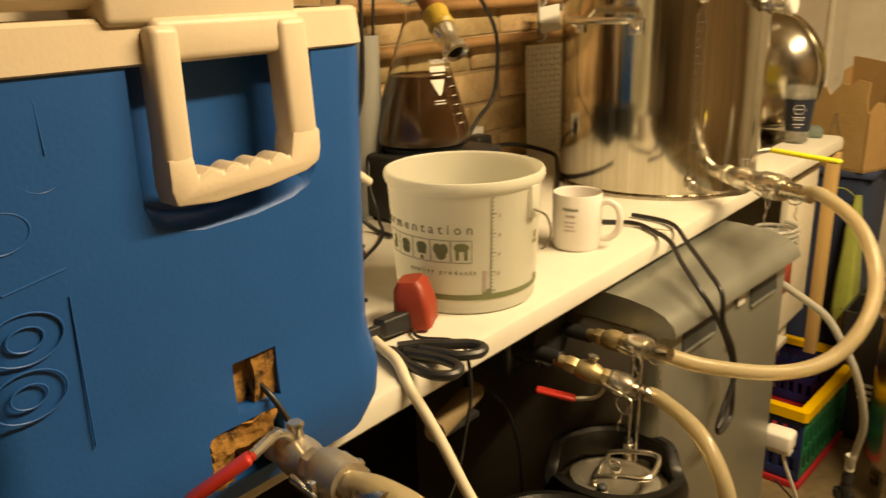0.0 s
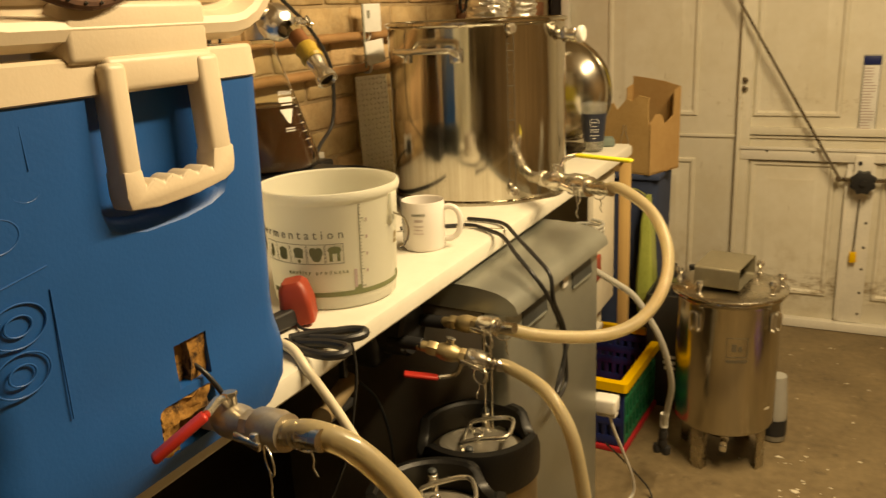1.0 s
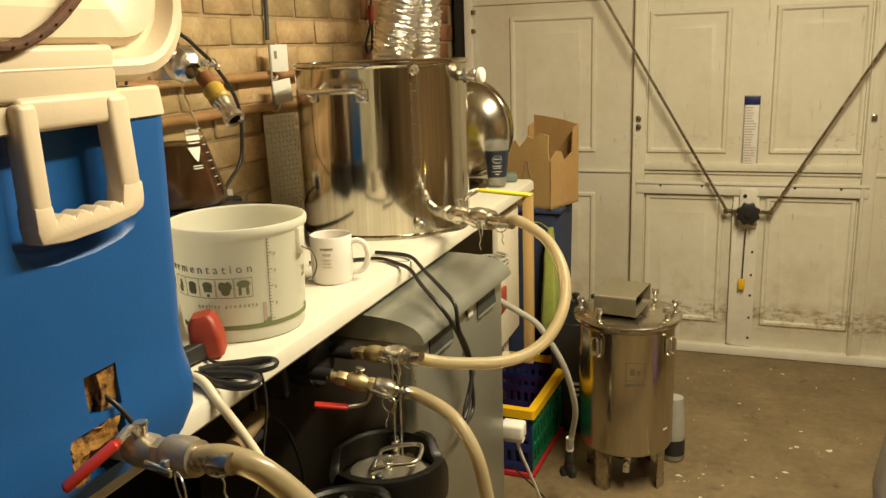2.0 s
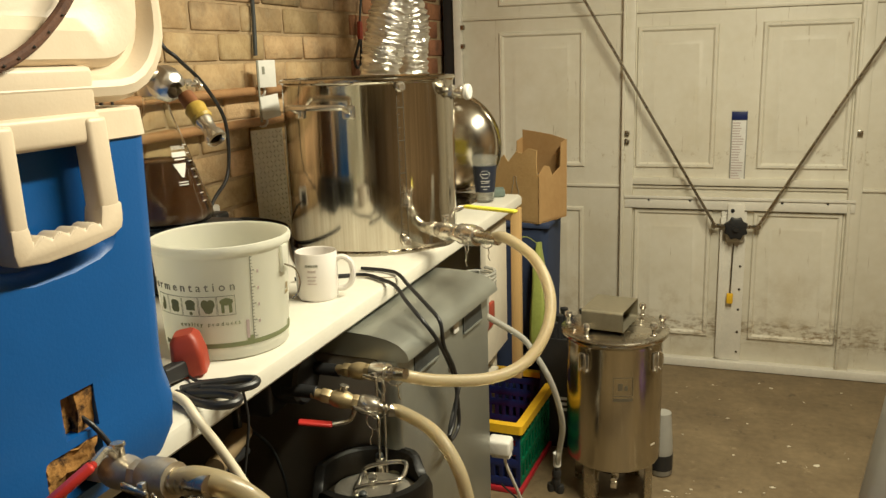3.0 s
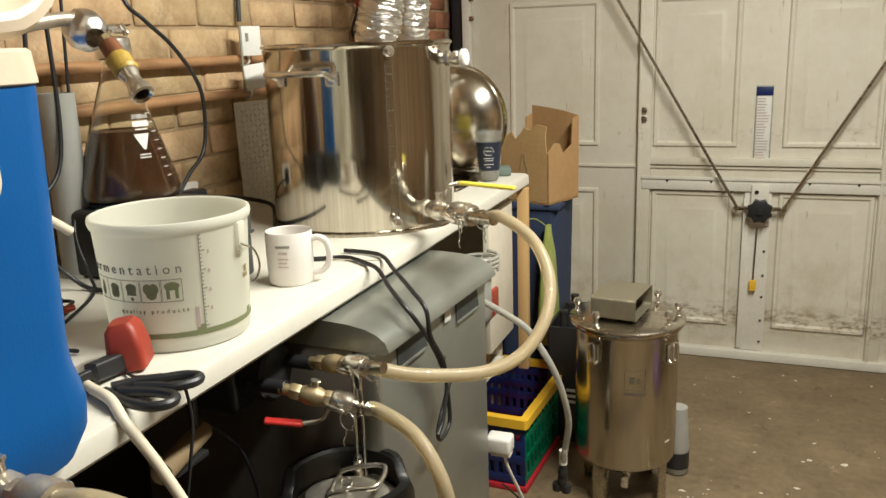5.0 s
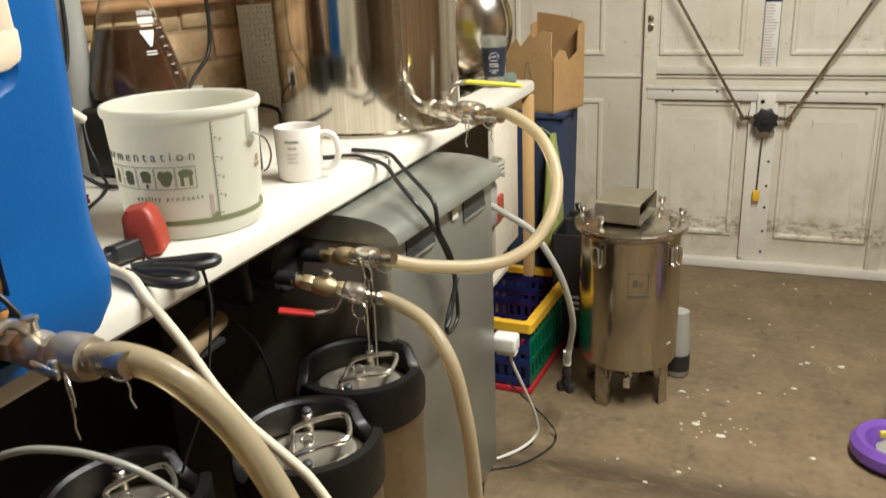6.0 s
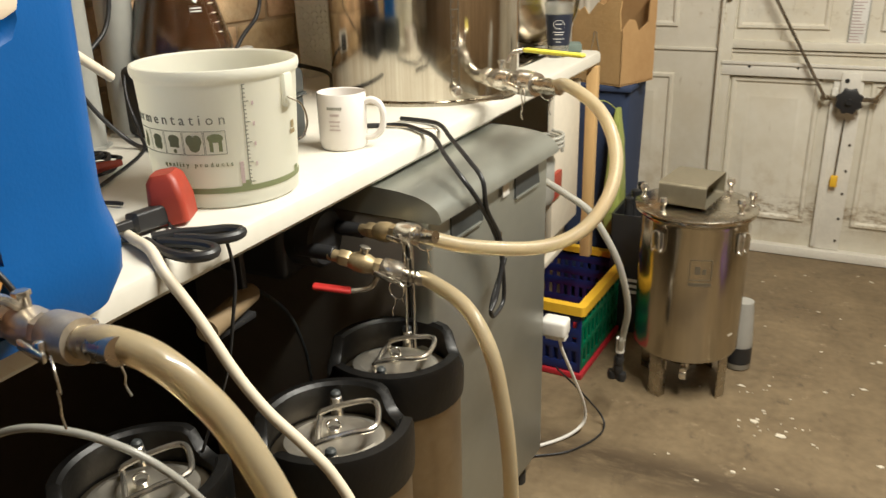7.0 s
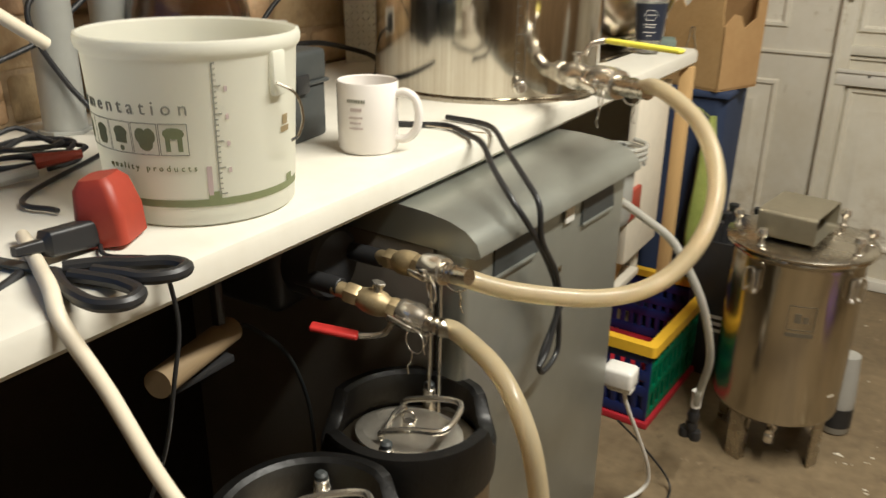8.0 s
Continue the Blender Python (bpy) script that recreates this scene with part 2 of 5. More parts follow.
M["cardboard"] = mat("brown_cardboard", (0.42, 0.27, 0.11), 0.9, dark=(0.34, 0.20, 0.075), scale=6, bump=0.3, bump_scale=60)
M["cardboard_in"] = mat("torn_cardboard", (0.52, 0.35, 0.15), 0.95, dark=(0.42, 0.27, 0.1), scale=10, bump=0.5)
M["cup"] = mat("clear_plastic_cup", (0.85, 0.85, 0.8), 0.15, trans=0.85, ior=1.15, scale=4)
M["label_dark"] = mat("dark_blue_label", (0.025, 0.03, 0.05), 0.4, scale=10)
M["crate_yellow"] = mat("yellow_crate_plastic", (0.85, 0.52, 0.01), 0.4, scale=8)
M["crate_blue"] = mat("navy_crate_plastic", (0.012, 0.022, 0.12), 0.42, scale=8)
M["crate_green"] = mat("green_crate_plastic", (0.01, 0.16, 0.07), 0.42, scale=8)
M["crate_red"] = mat("red_crate_plastic", (0.45, 0.02, 0.03), 0.45, scale=8)
M["pine"] = mat("pine_post", (0.62, 0.42, 0.18), 0.6, dark=(0.5, 0.32, 0.12), scale=5, stretch=(1, 1, 0.08), bump=0.15)
M["panel"] = mat("white_board", (0.74, 0.68, 0.55), 0.6, scale=5)
# dark colour that stands for the shade under the worktop
M["dark_wall"] = mat("under_bench_shade", (0.075, 0.06, 0.045), 0.95, scale=4, bump=0.5)
M["sponge_green"] = mat("grey_green_sponge", (0.16, 0.20, 0.17), 0.9, scale=60, bump=0.8)
M["bag_green"] = mat("lime_plastic_bag", (0.42, 0.47, 0.12), 0.4, dark=(0.25, 0.3, 0.06), scale=9, bump=0.5, bump_scale=14)
M["bag_navy"] = mat("navy_bag_cloth", (0.03, 0.045, 0.10), 0.85, scale=9, bump=0.5, bump_scale=20)
M["purple"] = mat("purple_plastic", (0.20, 0.09, 0.48), 0.35, scale=6)
M["grey_plastic"] = mat("pale_grey_plastic", (0.38, 0.37, 0.33), 0.45, scale=4)
M["wood"] = mat("wooden_dowel", (0.25, 0.185, 0.10), 0.65, dark=(0.17, 0.12, 0.06), scale=6, stretch=(1, 0.1, 1))
M["chip"] = mat("paint_flakes", (0.72, 0.66, 0.52), 0.8, scale=40)
M["clear_block"] = mat("cloudy_acrylic", (0.55, 0.55, 0.5), 0.3, trans=0.4, ior=1.3, scale=6)


# ---- mesh helpers ----
def xf(bm, m):
    bmesh.ops.transform(bm, matrix=m, verts=bm.verts)
    return bm


def add(first, *others):
    for o in others:
        me = bpy.data.meshes.new("tmp")
        o.to_mesh(me)
        first.from_mesh(me)
        o.free()
        bpy.data.meshes.remove(me)
    return first


def box(sx, sy, sz, c=(0, 0, 0), bev=0.003, seg=2, turn=(0, 0, 0)):
    bm = bmesh.new()
    bmesh.ops.create_cube(bm, size=1.0)
    bmesh.ops.scale(bm, vec=(sx, sy, sz), verts=bm.verts)
    if bev:
        bmesh.ops.bevel(bm, geom=bm.edges[:], offset=min(bev, 0.45 * min(sx, sy, sz)), segments=seg, profile=0.5, affect="EDGES")
    return xf(bm, pose(*c, *turn))


def lathe(prof, seg=40):
    """A turned body from (radius, height) pairs."""
    bm = bmesh.new()
    rings = []
    for r, z in prof:
        if r < 1e-5:
            rings.append([bm.verts.new((0, 0, z))])
        else:
            rings.append([bm.verts.new((r * math.cos(2 * math.pi * i / seg), r * math.sin(2 * math.pi * i / seg), z)) for i in range(seg)])
    for a, b in zip(rings, rings[1:]):
        for i in range(seg):
            j = (i + 1) % seg
            if len(a) == 1 and len(b) > 1:
                bm.faces.new((a[0], b[j], b[i]))
            elif len(b) == 1 and len(a) > 1:
                bm.faces.new((a[i], a[j], b[0]))
            elif len(a) > 1:
                bm.faces.new((a[i], a[j], b[j], b[i]))
    return bm


AXIS = {"z": (0, 0, 0), "x": (0, 90, 0), "y": (-90, 0, 0)}


def cyl(r, h, c=(0, 0, 0), axis="z", seg=24, bev=0.001, r2=None):
    r2 = r if r2 is None else r2
    bev = min(bev, 0.4 * r, 0.4 * r2, 0.4 * h)
    return xf(lathe([(0, 0), (r - bev, 0), (r, bev), (r2, h - bev), (r2 - bev, h), (0, h)], seg), pose(*c, *AXIS[axis]))


def smooth_line(pts, n=8):
    p = [Vector(q) for q in pts]
    if len(p) < 3:
        return p
    p = [2 * p[0] - p[1]] + p + [2 * p[-1] - p[-2]]
    out = []
    for i in range(1, len(p) - 2):
        for k in range(n):
            t = k / n
            a, b, c, d = p[i - 1:i + 3]
            out.append(0.5 * ((2 * b) + (c - a) * t + (2 * a - 5 * b + 4 * c - d) * t * t + (3 * b - a - 3 * c + d) * t ** 3))
    out.append(p[-2])
    return out


def tube(pts, r, seg=12, n=8, curved=True, closed=False):
    """A round bar swept along a line of points; r may be a function of the share of the way."""
    line = smooth_line(pts, n) if curved else [Vector(q) for q in pts]
    bm = bmesh.new()
    rings, up = [], None
    last = len(line) - 1
    for i, q in enumerate(line):
        d = (line[min(i + 1, last)] - line[max(i - 1, 0)]).normalized()
        if up is None:
            up = d.orthogonal().normalized()
        up = (up - d * up.dot(d)).normalized()
        side = d.cross(up)
        rr = r(i / last) if callable(r) else r
        rings.append([bm.verts.new(q + rr * (math.cos(2 * math.pi * k / seg) * up + math.sin(2 * math.pi * k / seg) * side)) for k in range(seg)])
    for a, b in zip(rings, rings[1:]):
        for k in range(seg):
            bm.faces.new((a[k], a[(k + 1) % seg], b[(k + 1) % seg], b[k]))
    if closed:
        a, b = rings[-1], rings[0]
        for k in range(seg):
            bm.faces.new((a[k], a[(k + 1) % seg], b[(k + 1) % seg], b[k]))
    else:
        bm.faces.new(rings[0][::-1])
        bm.faces.new(rings[-1])
    return bm


def ring(R, r, c=(0, 0, 0), turn=(0, 0, 0), seg=28):
    pts = [(R * math.cos(2 * math.pi * i / seg), R * math.sin(2 * math.pi * i / seg), 0) for i in range(seg)]
    return xf(tube(pts, r, 8, curved=False, closed=True), pose(*c, *turn))


def rrect(hx, hy, r, k=6):
    r = min(r, hx * 0.98, hy * 0.98)
    out = []
    for cx, cy, a0 in ((hx - r, hy - r, 0), (-hx + r, hy - r, 90), (-hx + r, -hy + r, 180), (hx - r, -hy + r, 270)):
        for i in range(k + 1):
            a = radians(a0 + 90 * i / k)
            out.append((cx + r * math.cos(a), cy + r * math.sin(a)))
    return out


def loft(layers, k=6, cap=True):
    """Stacked rounded rectangles: (z, half x, half y, corner radius[, shift x, shift y])."""
    bm = bmesh.new()
    rings = []
    for z, hx, hy, r, *s in layers:
        ox, oy = s if s else (0, 0)
        rings.append([bm.verts.new((x + ox, y + oy, z)) for x, y in rrect(hx, hy, r, k)])
    for a, b in zip(rings, rings[1:]):
        for i in range(len(a)):
            j = (i + 1) % len(a)
            bm.faces.new((a[i], a[j], b[j], b[i]))
    if cap:
        bm.faces.new(rings[0][::-1])
        bm.faces.new(rings[-1])
    return bm


def prism(outline, depth, bev=0.0):
    """An outline in x, z pushed back along y by depth."""
    bm = bmesh.new()
    f = bm.faces.new([bm.verts.new((x, 0, z)) for x, z in outline])
    got = bmesh.ops.extrude_face_region(bm, geom=[f])
    bmesh.ops.translate(bm, vec=(0, depth, 0), verts=[v for v in got["geom"] if isinstance(v, bmesh.types.BMVert)])
    if bev:
        bmesh.ops.bevel(bm, geom=bm.edges[:], offset=bev, segments=2, profile=0.5, affect="EDGES")
    return bm


def finish(name, bm, material, sharp=35):
    bmesh.ops.recalc_face_normals(bm, faces=bm.faces)
    me = bpy.data.meshes.new(name)
    bm.to_mesh(me)
    bm.free()
    me.shade_smooth()
    me.set_sharp_from_angle(angle=radians(sharp))
    me.materials.append(M[material])
    return me


def part(name, bm, material, parent=None, label="", sharp=35):
    ob = new(name, finish(name, bm, material, sharp))
    ob.parent = parent
    return tagged(ob, label)


def thing(name, at, label, category, group="", turn=(0, 0, 0), kind=""):
    ob = new(name)
    ob.empty_display_size = 0.05
    ob.matrix_world = pose(*at, *turn)
    return tagged(ob, label, category, group, kind)


def rel(parent, pts):
    o = parent.matrix_basis.inverted()
    return [o @ Vector(p) for p in pts]


def letters(text, size, depth=0.0006, spacing=1.0):
    """Flat raised lettering in x, y, its left end at the origin."""
    cu = bpy.data.curves.new("letters", "FONT")
    cu.body, cu.size, cu.extrude, cu.resolution_u, cu.space_character = text, size, depth, 2, spacing
    ob = new("letters", cu)
    me = bpy.data.meshes.new_from_object(ob.evaluated_get(bpy.context.evaluated_depsgraph_get()))
    bm = bmesh.new()
    bm.from_mesh(me)
    bpy.data.objects.remove(ob)
    bpy.data.curves.remove(cu)
    bpy.data.meshes.remove(me)
    return bm


def wrap(bm, radius, start):
    """Bend flat work in x, y round an upright cylinder; start is the angle of its left end in degrees, going round anticlockwise."""
    radius_of = radius if callable(radius) else (lambda z: radius)
    for v in bm.verts:
        r = radius_of(v.co.y)
        a = radians(start) + v.co.x / radius_of(0)
        v.co = Vector(((r + v.co.z) * math.cos(a), (r + v.co.z) * math.sin(a), v.co.y))
    return bm


def plate(w, h, t=0.0006, cuts=1):
    """A thin printed patch in x, y, left end at the origin, fine enough to be wrapped."""
    bm = bmesh.new()
    n = max(1, int(w / 0.006)) * cuts
    a = [[bm.verts.new((w * i / n, y, z)) for i in range(n + 1)] for y, z in ((0, 0), (0, t), (h, t), (h, 0))]
    for p, q in zip(a, a[1:]):
        for i in range(n):
            bm.faces.new((p[i], p[i + 1], q[i + 1], q[i]))
    return bm


def at(bm, x, y, z=0):
    return xf(bm, pose(x, y, z))


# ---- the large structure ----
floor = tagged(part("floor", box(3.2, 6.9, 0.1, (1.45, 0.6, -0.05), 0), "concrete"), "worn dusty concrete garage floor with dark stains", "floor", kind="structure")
ceiling = tagged(part("ceiling", box(3.2, 6.9, 0.08, (1.45, 0.6, 2.36), 0), "ceiling"), "plain pale board garage ceiling", "ceiling", kind="structure")
wall_left = tagged(part("wall_west", box(0.2, 6.6, 2.4, (-0.106, 0.6, 1.16), 0), "mortar"), "bare old brick garage wall behind the bench", "wall", kind="structure")
wall_right = tagged(part("wall_east", box(0.15, 6.6, 2.4, (3.0, 0.6, 1.16), 0), "wall_brick"), "plain brick garage side wall", "wall", kind="structure")
wall_back = tagged(part("wall_south", box(3.2, 0.15, 2.4, (1.45, -2.75, 1.16), 0), "plaster"), "plain painted garage back wall", "wall", kind="structure")
lintel = tagged(part("wall_north", add(box(3.2, 0.15, 0.30, (1.45, 3.86, 2.2), 0), box(0.45, 0.15, 2.05, (2.74, 3.86, 1.025), 0), box(0.14, 0.10, 2.05, (0.005, 3.83, 1.025), 0)), "plaster"),
                "garage wall round the door opening", "wall", kind="structure")
post = tagged(part("trim", box(0.05, 0.06, 2.05, (0.045, 3.735, 1.025), 0.003), "black"), "black steel door post at the brick wall", "door post", kind="structure")
# thin dark sheet before the wall: shade below the bench put into colour
shadow_wall = tagged(part("baseboard", box(0.03, 3.4, 0.84, (0.02, 1.0, 0.42), 0), "dark_wall"), "dark sheet on the wall standing in for the shade below the bench", "wall", kind="structure")


def moulded(x0, x1, z0, z1, parent):
    """One pressed panel of the garage door with its stepped moulding."""
    bm = bmesh.new()
    rings = []
    for inset, out in ((0, 0), (0.006, 0.009), (0.016, 0.009), (0.024, 0.001), (0.055, 0.001), (0.072, 0.007), (0.08, 0.007)):
        rings.append([bm.verts.new(p) for p in ((x0 + inset, -out, z0 + inset), (x1 - inset, -out, z0 + inset), (x1 - inset, -out, z1 - inset), (x0 + inset, -out, z1 - inset))])
    for a, b in zip(rings, rings[1:]):
        for i in range(4):
            bm.faces.new((a[i], a[(i + 1) % 4], b[(i + 1) % 4], b[i]))
    bm.faces.new(rings[-1])
    bm.faces.new(rings[0][::-1])
    return part("panel", bm, "door", parent, sharp=20)


def garage_door():
    d = thing("door_1", (0, 3.72, 0), "cream painted steel up and over garage door with pressed panels and rust marks", "garage door", kind="structure")
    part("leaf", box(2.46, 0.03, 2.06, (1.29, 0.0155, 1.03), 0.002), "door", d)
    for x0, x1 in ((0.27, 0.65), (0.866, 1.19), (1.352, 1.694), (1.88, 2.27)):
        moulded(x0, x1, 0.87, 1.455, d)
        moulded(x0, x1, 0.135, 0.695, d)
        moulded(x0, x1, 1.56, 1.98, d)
    for x in (0.835, 1.725):
        part("upright", add(box(0.052, 0.022, 2.04, (x, -0.009, 1.02), 0.003), box(0.012, 0.012, 2.04, (x - 0.018, -0.024, 1.02), 0.002)), "door", d)
    for z, h, y in ((0.79, 0.012, -0.004), (1.515, 0.014, -0.004)):
        part("seam", box(2.44, 0.008, h, (1.29, y, z), 0.002), "door", d)
    part("rail", add(box(0.90, 0.026, 0.045, (1.28, -0.012, 0.722), 0.003), box(0.90, 0.006, 0.012, (1.28, -0.028, 0.748), 0.001)), "white_metal", d)
    for x in (0.93, 1.10, 1.46, 1.63):
        part("bolt", cyl(0.006, 0.006, (x, -0.025, 0.735), "y", 8), "chrome", d)
    part("cross_rail", box(0.86, 0.02, 0.03, (1.28, -0.009, 0.815), 0.002), "door", d)
    part("bottom_rail", box(2.46, 0.05, 0.036, (1.29, -0.012, 0.020), 0.003), "white_metal", d)
    part("lock_stile", add(box(0.10, 0.016, 0.66, (1.278, -0.007, 0.37), 0.002), box(0.018, 0.02, 0.62, (1.235, -0.014, 0.36), 0.002)), "white_metal", d)
    for z in (0.08, 0.17, 0.27, 0.36, 0.46):
        part("bolt", cyl(0.005, 0.004, (1.312, -0.019, z), "y", 8), "gauge", d)
    lock = part("lock_plate", box(0.066, 0.012, 0.16, (1.285, -0.028, 0.648), 0.002), "white_metal", d, "pale painted lock plate")
    part("keyhole", cyl(0.008, 0.004, (1.272, -0.038, 0.70), "y", 12), "black", lock)
    part("rod_holder", add(box(0.19, 0.008, 0.018, (1.287, -0.04, 0.636), 0.002), cyl(0.012, 0.02, (1.20, -0.05, 0.636), "y", 12), cyl(0.012, 0.02, (1.372, -0.05, 0.636), "y", 12)), "steel_dull", lock)
    star = [((0.050 if i % 2 else 0.040) * math.cos(math.pi * i / 8), (0.050 if i % 2 else 0.040) * math.sin(math.pi * i / 8)) for i in range(16)]
    part("lock_knob", add(xf(prism(star, 0.026, 0.003), pose(1.287, -0.078, 0.632)), cyl(0.012, 0.012, (1.287, -0.09, 0.632), "y", 14)), "black", d, "black star shaped lock knob")
    for a, b in (((1.205, -0.055, 0.638), (0.40, -0.075, 2.0)), ((1.37, -0.055, 0.638), (2.13, -0.075, 2.0))):
        part("lock_rod", tube([a, b], 0.0058, 10, curved=False), "steel_dull", d, "thin steel lock rod")
    part("pull_cord", tube([(1.281, -0.035, 0.56), (1.279, -0.034, 0.45), (1.277, -0.033, 0.345)], 0.0025, 6), "gauge", d)
    part("cord_tag", box(0.026, 0.014, 0.045, (1.276, -0.034, 0.322), 0.004), "crate_yellow", d, "yellow plastic pull tag")
    sign = part("notice", box(0.062, 0.003, 0.30, (1.281, -0.003, 0.958), 0.0005), "grey_plastic", d, "faded notice strip with blue heading")
    part("heading", box(0.060, 0.002, 0.033, (1.281, -0.0055, 1.087), 0.0003), "crate_blue", sign)
    part("notice_sheet", box(0.052, 0.002, 0.252, (1.281, -0.0055, 0.942), 0.0003), "paper", sign)
    random.seed(4)
    for i in range(22):
        w = random.uniform(0.025, 0.046)
        part("text_line", box(w, 0.001, 0.0035, (1.2565 + w / 2, -0.007, 1.058 - i * 0.0108), 0), "print_faint", sign)
    for x, z in ((0.835, 1.02), (0.835, 0.985), (1.725, 1.02), (0.115, 1.40), (0.115, 1.48)):
        part("hinge_clip", box(0.02, 0.01, 0.02, (x, -0.031, z), 0.002), "steel_dull", d)
    part("edge_frame", box(0.035, 0.03, 2.04, (0.09, -0.018, 1.02), 0.002), "white_metal", d)
    return d


garage_door()

# ---- worktop and what carries it ----
worktop_profile = [(0.0, 0.86), (0.592, 0.86), (0.6, 0.868), (0.6, 0.888), (0.597, 0.895), (0.588, 0.9), (0.0, 0.9)]
worktop = tagged(part("worktop", xf(prism(worktop_profile, 3.98), pose(0, -1.2, 0)), "laminate"), "long white laminate worktop with a stained front edge", "worktop")


def end_support():
    s = thing("shelf_unit", (0, 2.5, 0), "pale board and pine shelf unit under the worktop end", "shelf")
    part("side_panel", box(0.50, 0.018, 0.578, (0.27, 0.22, 0.569), 0.001), "panel", s)
    part("front_board", box(0.018, 0.24, 0.42, (0.556, 0.085, 0.62), 0.001), "panel", s)
    part("post", box(0.032, 0.032, 0.600, (0.586, 0.258, 0.558), 0.002), "pine", s, "bare pine post")
    for z in (0.30, 0.52):
        part("shelf", box(0.5, 0.24, 0.018, (0.28, 0.09, z), 0.001), "panel", s)
    part("brace", box(0.02, 0.28, 0.05, (0.52, 0.10, 0.42), 0.002, turn=(35, 0, 0)), "pine", s)
    return s


end_support()

# ---- cool box ----
def scoop():
    """The hollow behind the swing handle: it narrows inwards and its lower edge is bowed."""
    edge = [(-0.050, 0.384), (-0.050, 0.276), (-0.044, 0.262), (-0.030, 0.255), (0.0, 0.250), (0.05, 0.251), (0.09, 0.257), (0.110, 0.265), (0.118, 0.280), (0.118, 0.384)]
    bm = bmesh.new()
    rings = []
    for x, k in ((0.345, 1.06), (0.3085, 1.0), (0.303, 0.95), (0.293, 0.91), (0.286, 0.89)):
        rings.append([bm.verts.new((x, 0.034 + k * (y - 0.034), 0.384 + k * (z - 0.384))) for y, z in edge])
    for a, b in zip(rings, rings[1:]):
        for i in range(len(a)):
            j = (i + 1) % len(a)
            bm.faces.new((a[i], a[j], b[j], b[i]))
    bm.faces.new(rings[0][::-1])
    bm.faces.new(rings[-1])
    bmesh.ops.recalc_face_normals(bm, faces=bm.faces)
    return bm


def lump(sx, sy, sz, c, rough):
    """A broken, crumbly block."""
    bm = box(sx, sy, sz, (0, 0, 0), 0)
    bmesh.ops.subdivide_edges(bm, edges=bm.edges[:], cuts=7, use_grid_fill=True)
    for v in bm.verts:
        v.co += rough * noise.noise_vector(v.co * 60) + 0.6 * rough * noise.noise_vector(v.co * 150)
    return at(bm, *c)


def cool_box():
    """The end face looks along +x; the local origin is the middle of the base."""
    c = thing("cool_box", (0.335, 0.70, 0.9), "blue cool box with white rim and open lid", "cool box")
    body = loft([(0.0, 0.285, 0.165, 0.05), (0.004, 0.300, 0.195, 0.055), (0.03, 0.306, 0.214, 0.06), (0.06, 0.307, 0.217, 0.06), (0.080, 0.306, 0.212, 0.058),
                 (0.098, 0.305, 0.202, 0.05), (0.112, 0.304, 0.196, 0.042), (0.13, 0.304, 0.194, 0.04), (0.382, 0.310, 0.194, 0.035)])
    cut = add(box(0.06, 0.046, 0.046, (0.31, 0.036, 0.108), 0), box(0.08, 0.078, 0.054, (0.30, 0.020, 0.049), 0.008), scoop())
    tmp = new("cutter", finish("cutter", cut, "blue"))
    ob = part("body", body, "blue", c, "moulded blue plastic body")
    bpy.context.view_layer.update()
    tmp.matrix_world = ob.matrix_world
    mod = ob.modifiers.new("cut", "BOOLEAN")
    mod.object, mod.operation, mod.solver = tmp, "DIFFERENCE", "EXACT"
    bpy.context.view_layer.update()
    me = bpy.data.meshes.new_from_object(ob.evaluated_get(bpy.context.evaluated_depsgraph_get()))
    ob.modifiers.clear()
    ob.data = me
    me.shade_smooth()
    me.set_sharp_from_angle(angle=radians(35))
    bpy.data.objects.remove(tmp)
    part("foam_lining", add(lump(0.012, 0.054, 0.054, (0.284, 0.036, 0.108), 0.003), lump(0.020, 0.022, 0.048, (0.290, 0.047, 0.108), 0.003), lump(0.016, 0.084, 0.060, (0.278, 0.020, 0.049), 0.003),
                            lump(0.032, 0.070, 0.022, (0.288, 0.018, 0.064), 0.005), lump(0.030, 0.022, 0.044, (0.290, -0.008, 0.046), 0.005)), "foam", c, "broken orange foam insulation in the cut holes")
    part("rim", add(loft([(0.379, 0.309, 0.191, 0.036), (0.381, 0.3135, 0.1955, 0.036), (0.409, 0.312, 0.193, 0.036), (0.412, 0.309, 0.190, 0.034), (0.412, 0.275, 0.160, 0.03), (0.33, 0.27, 0.155, 0.03)], cap=False)), "cream", c, "white plastic rim")
    part("inner_tub", loft([(0.345, 0.272, 0.157, 0.03), (0.05, 0.26, 0.145, 0.03), (0.04, 0.25, 0.13, 0.03)], cap=False), "cream", c)
    part("tub_floor", box(0.53, 0.30, 0.01, (0, 0, 0.045), 0.002), "cream", c)
    # swing handle with finger grips
    grip = [(-0.037, 0.292), (-0.034, 0.280), (0.0, 0.2765), (0.05, 0.2785), (0.09, 0.284), (0.104, 0.290), (0.107, 0.300), (0.107, 0.318), (0.078, 0.318)]
    grip += [(0.074 - 0.087 * i / 32, 0.298 + 0.0055 * abs(math.sin(math.pi * i / 8))) for i in range(33)] + [(-0.016, 0.315), (-0.037, 0.315)]
    h = part("handle", add(box(0.023, 0.0235, 0.110, (0.3155, -0.0255, 0.351), 0.006, 3, (-0.5, -1.5, 0)), box(0.023, 0.0295, 0.105, (0.3155, 0.0905, 0.354), 0.006, 3, (1.5, -1.5, 0)),
                           xf(prism(grip, 0.024, 0.003), Matrix.Translation((0.3285, 0, 0)) @ Matrix.Rotation(radians(90), 4, "Z"))), "cream", c, "white swing handle with finger grips")
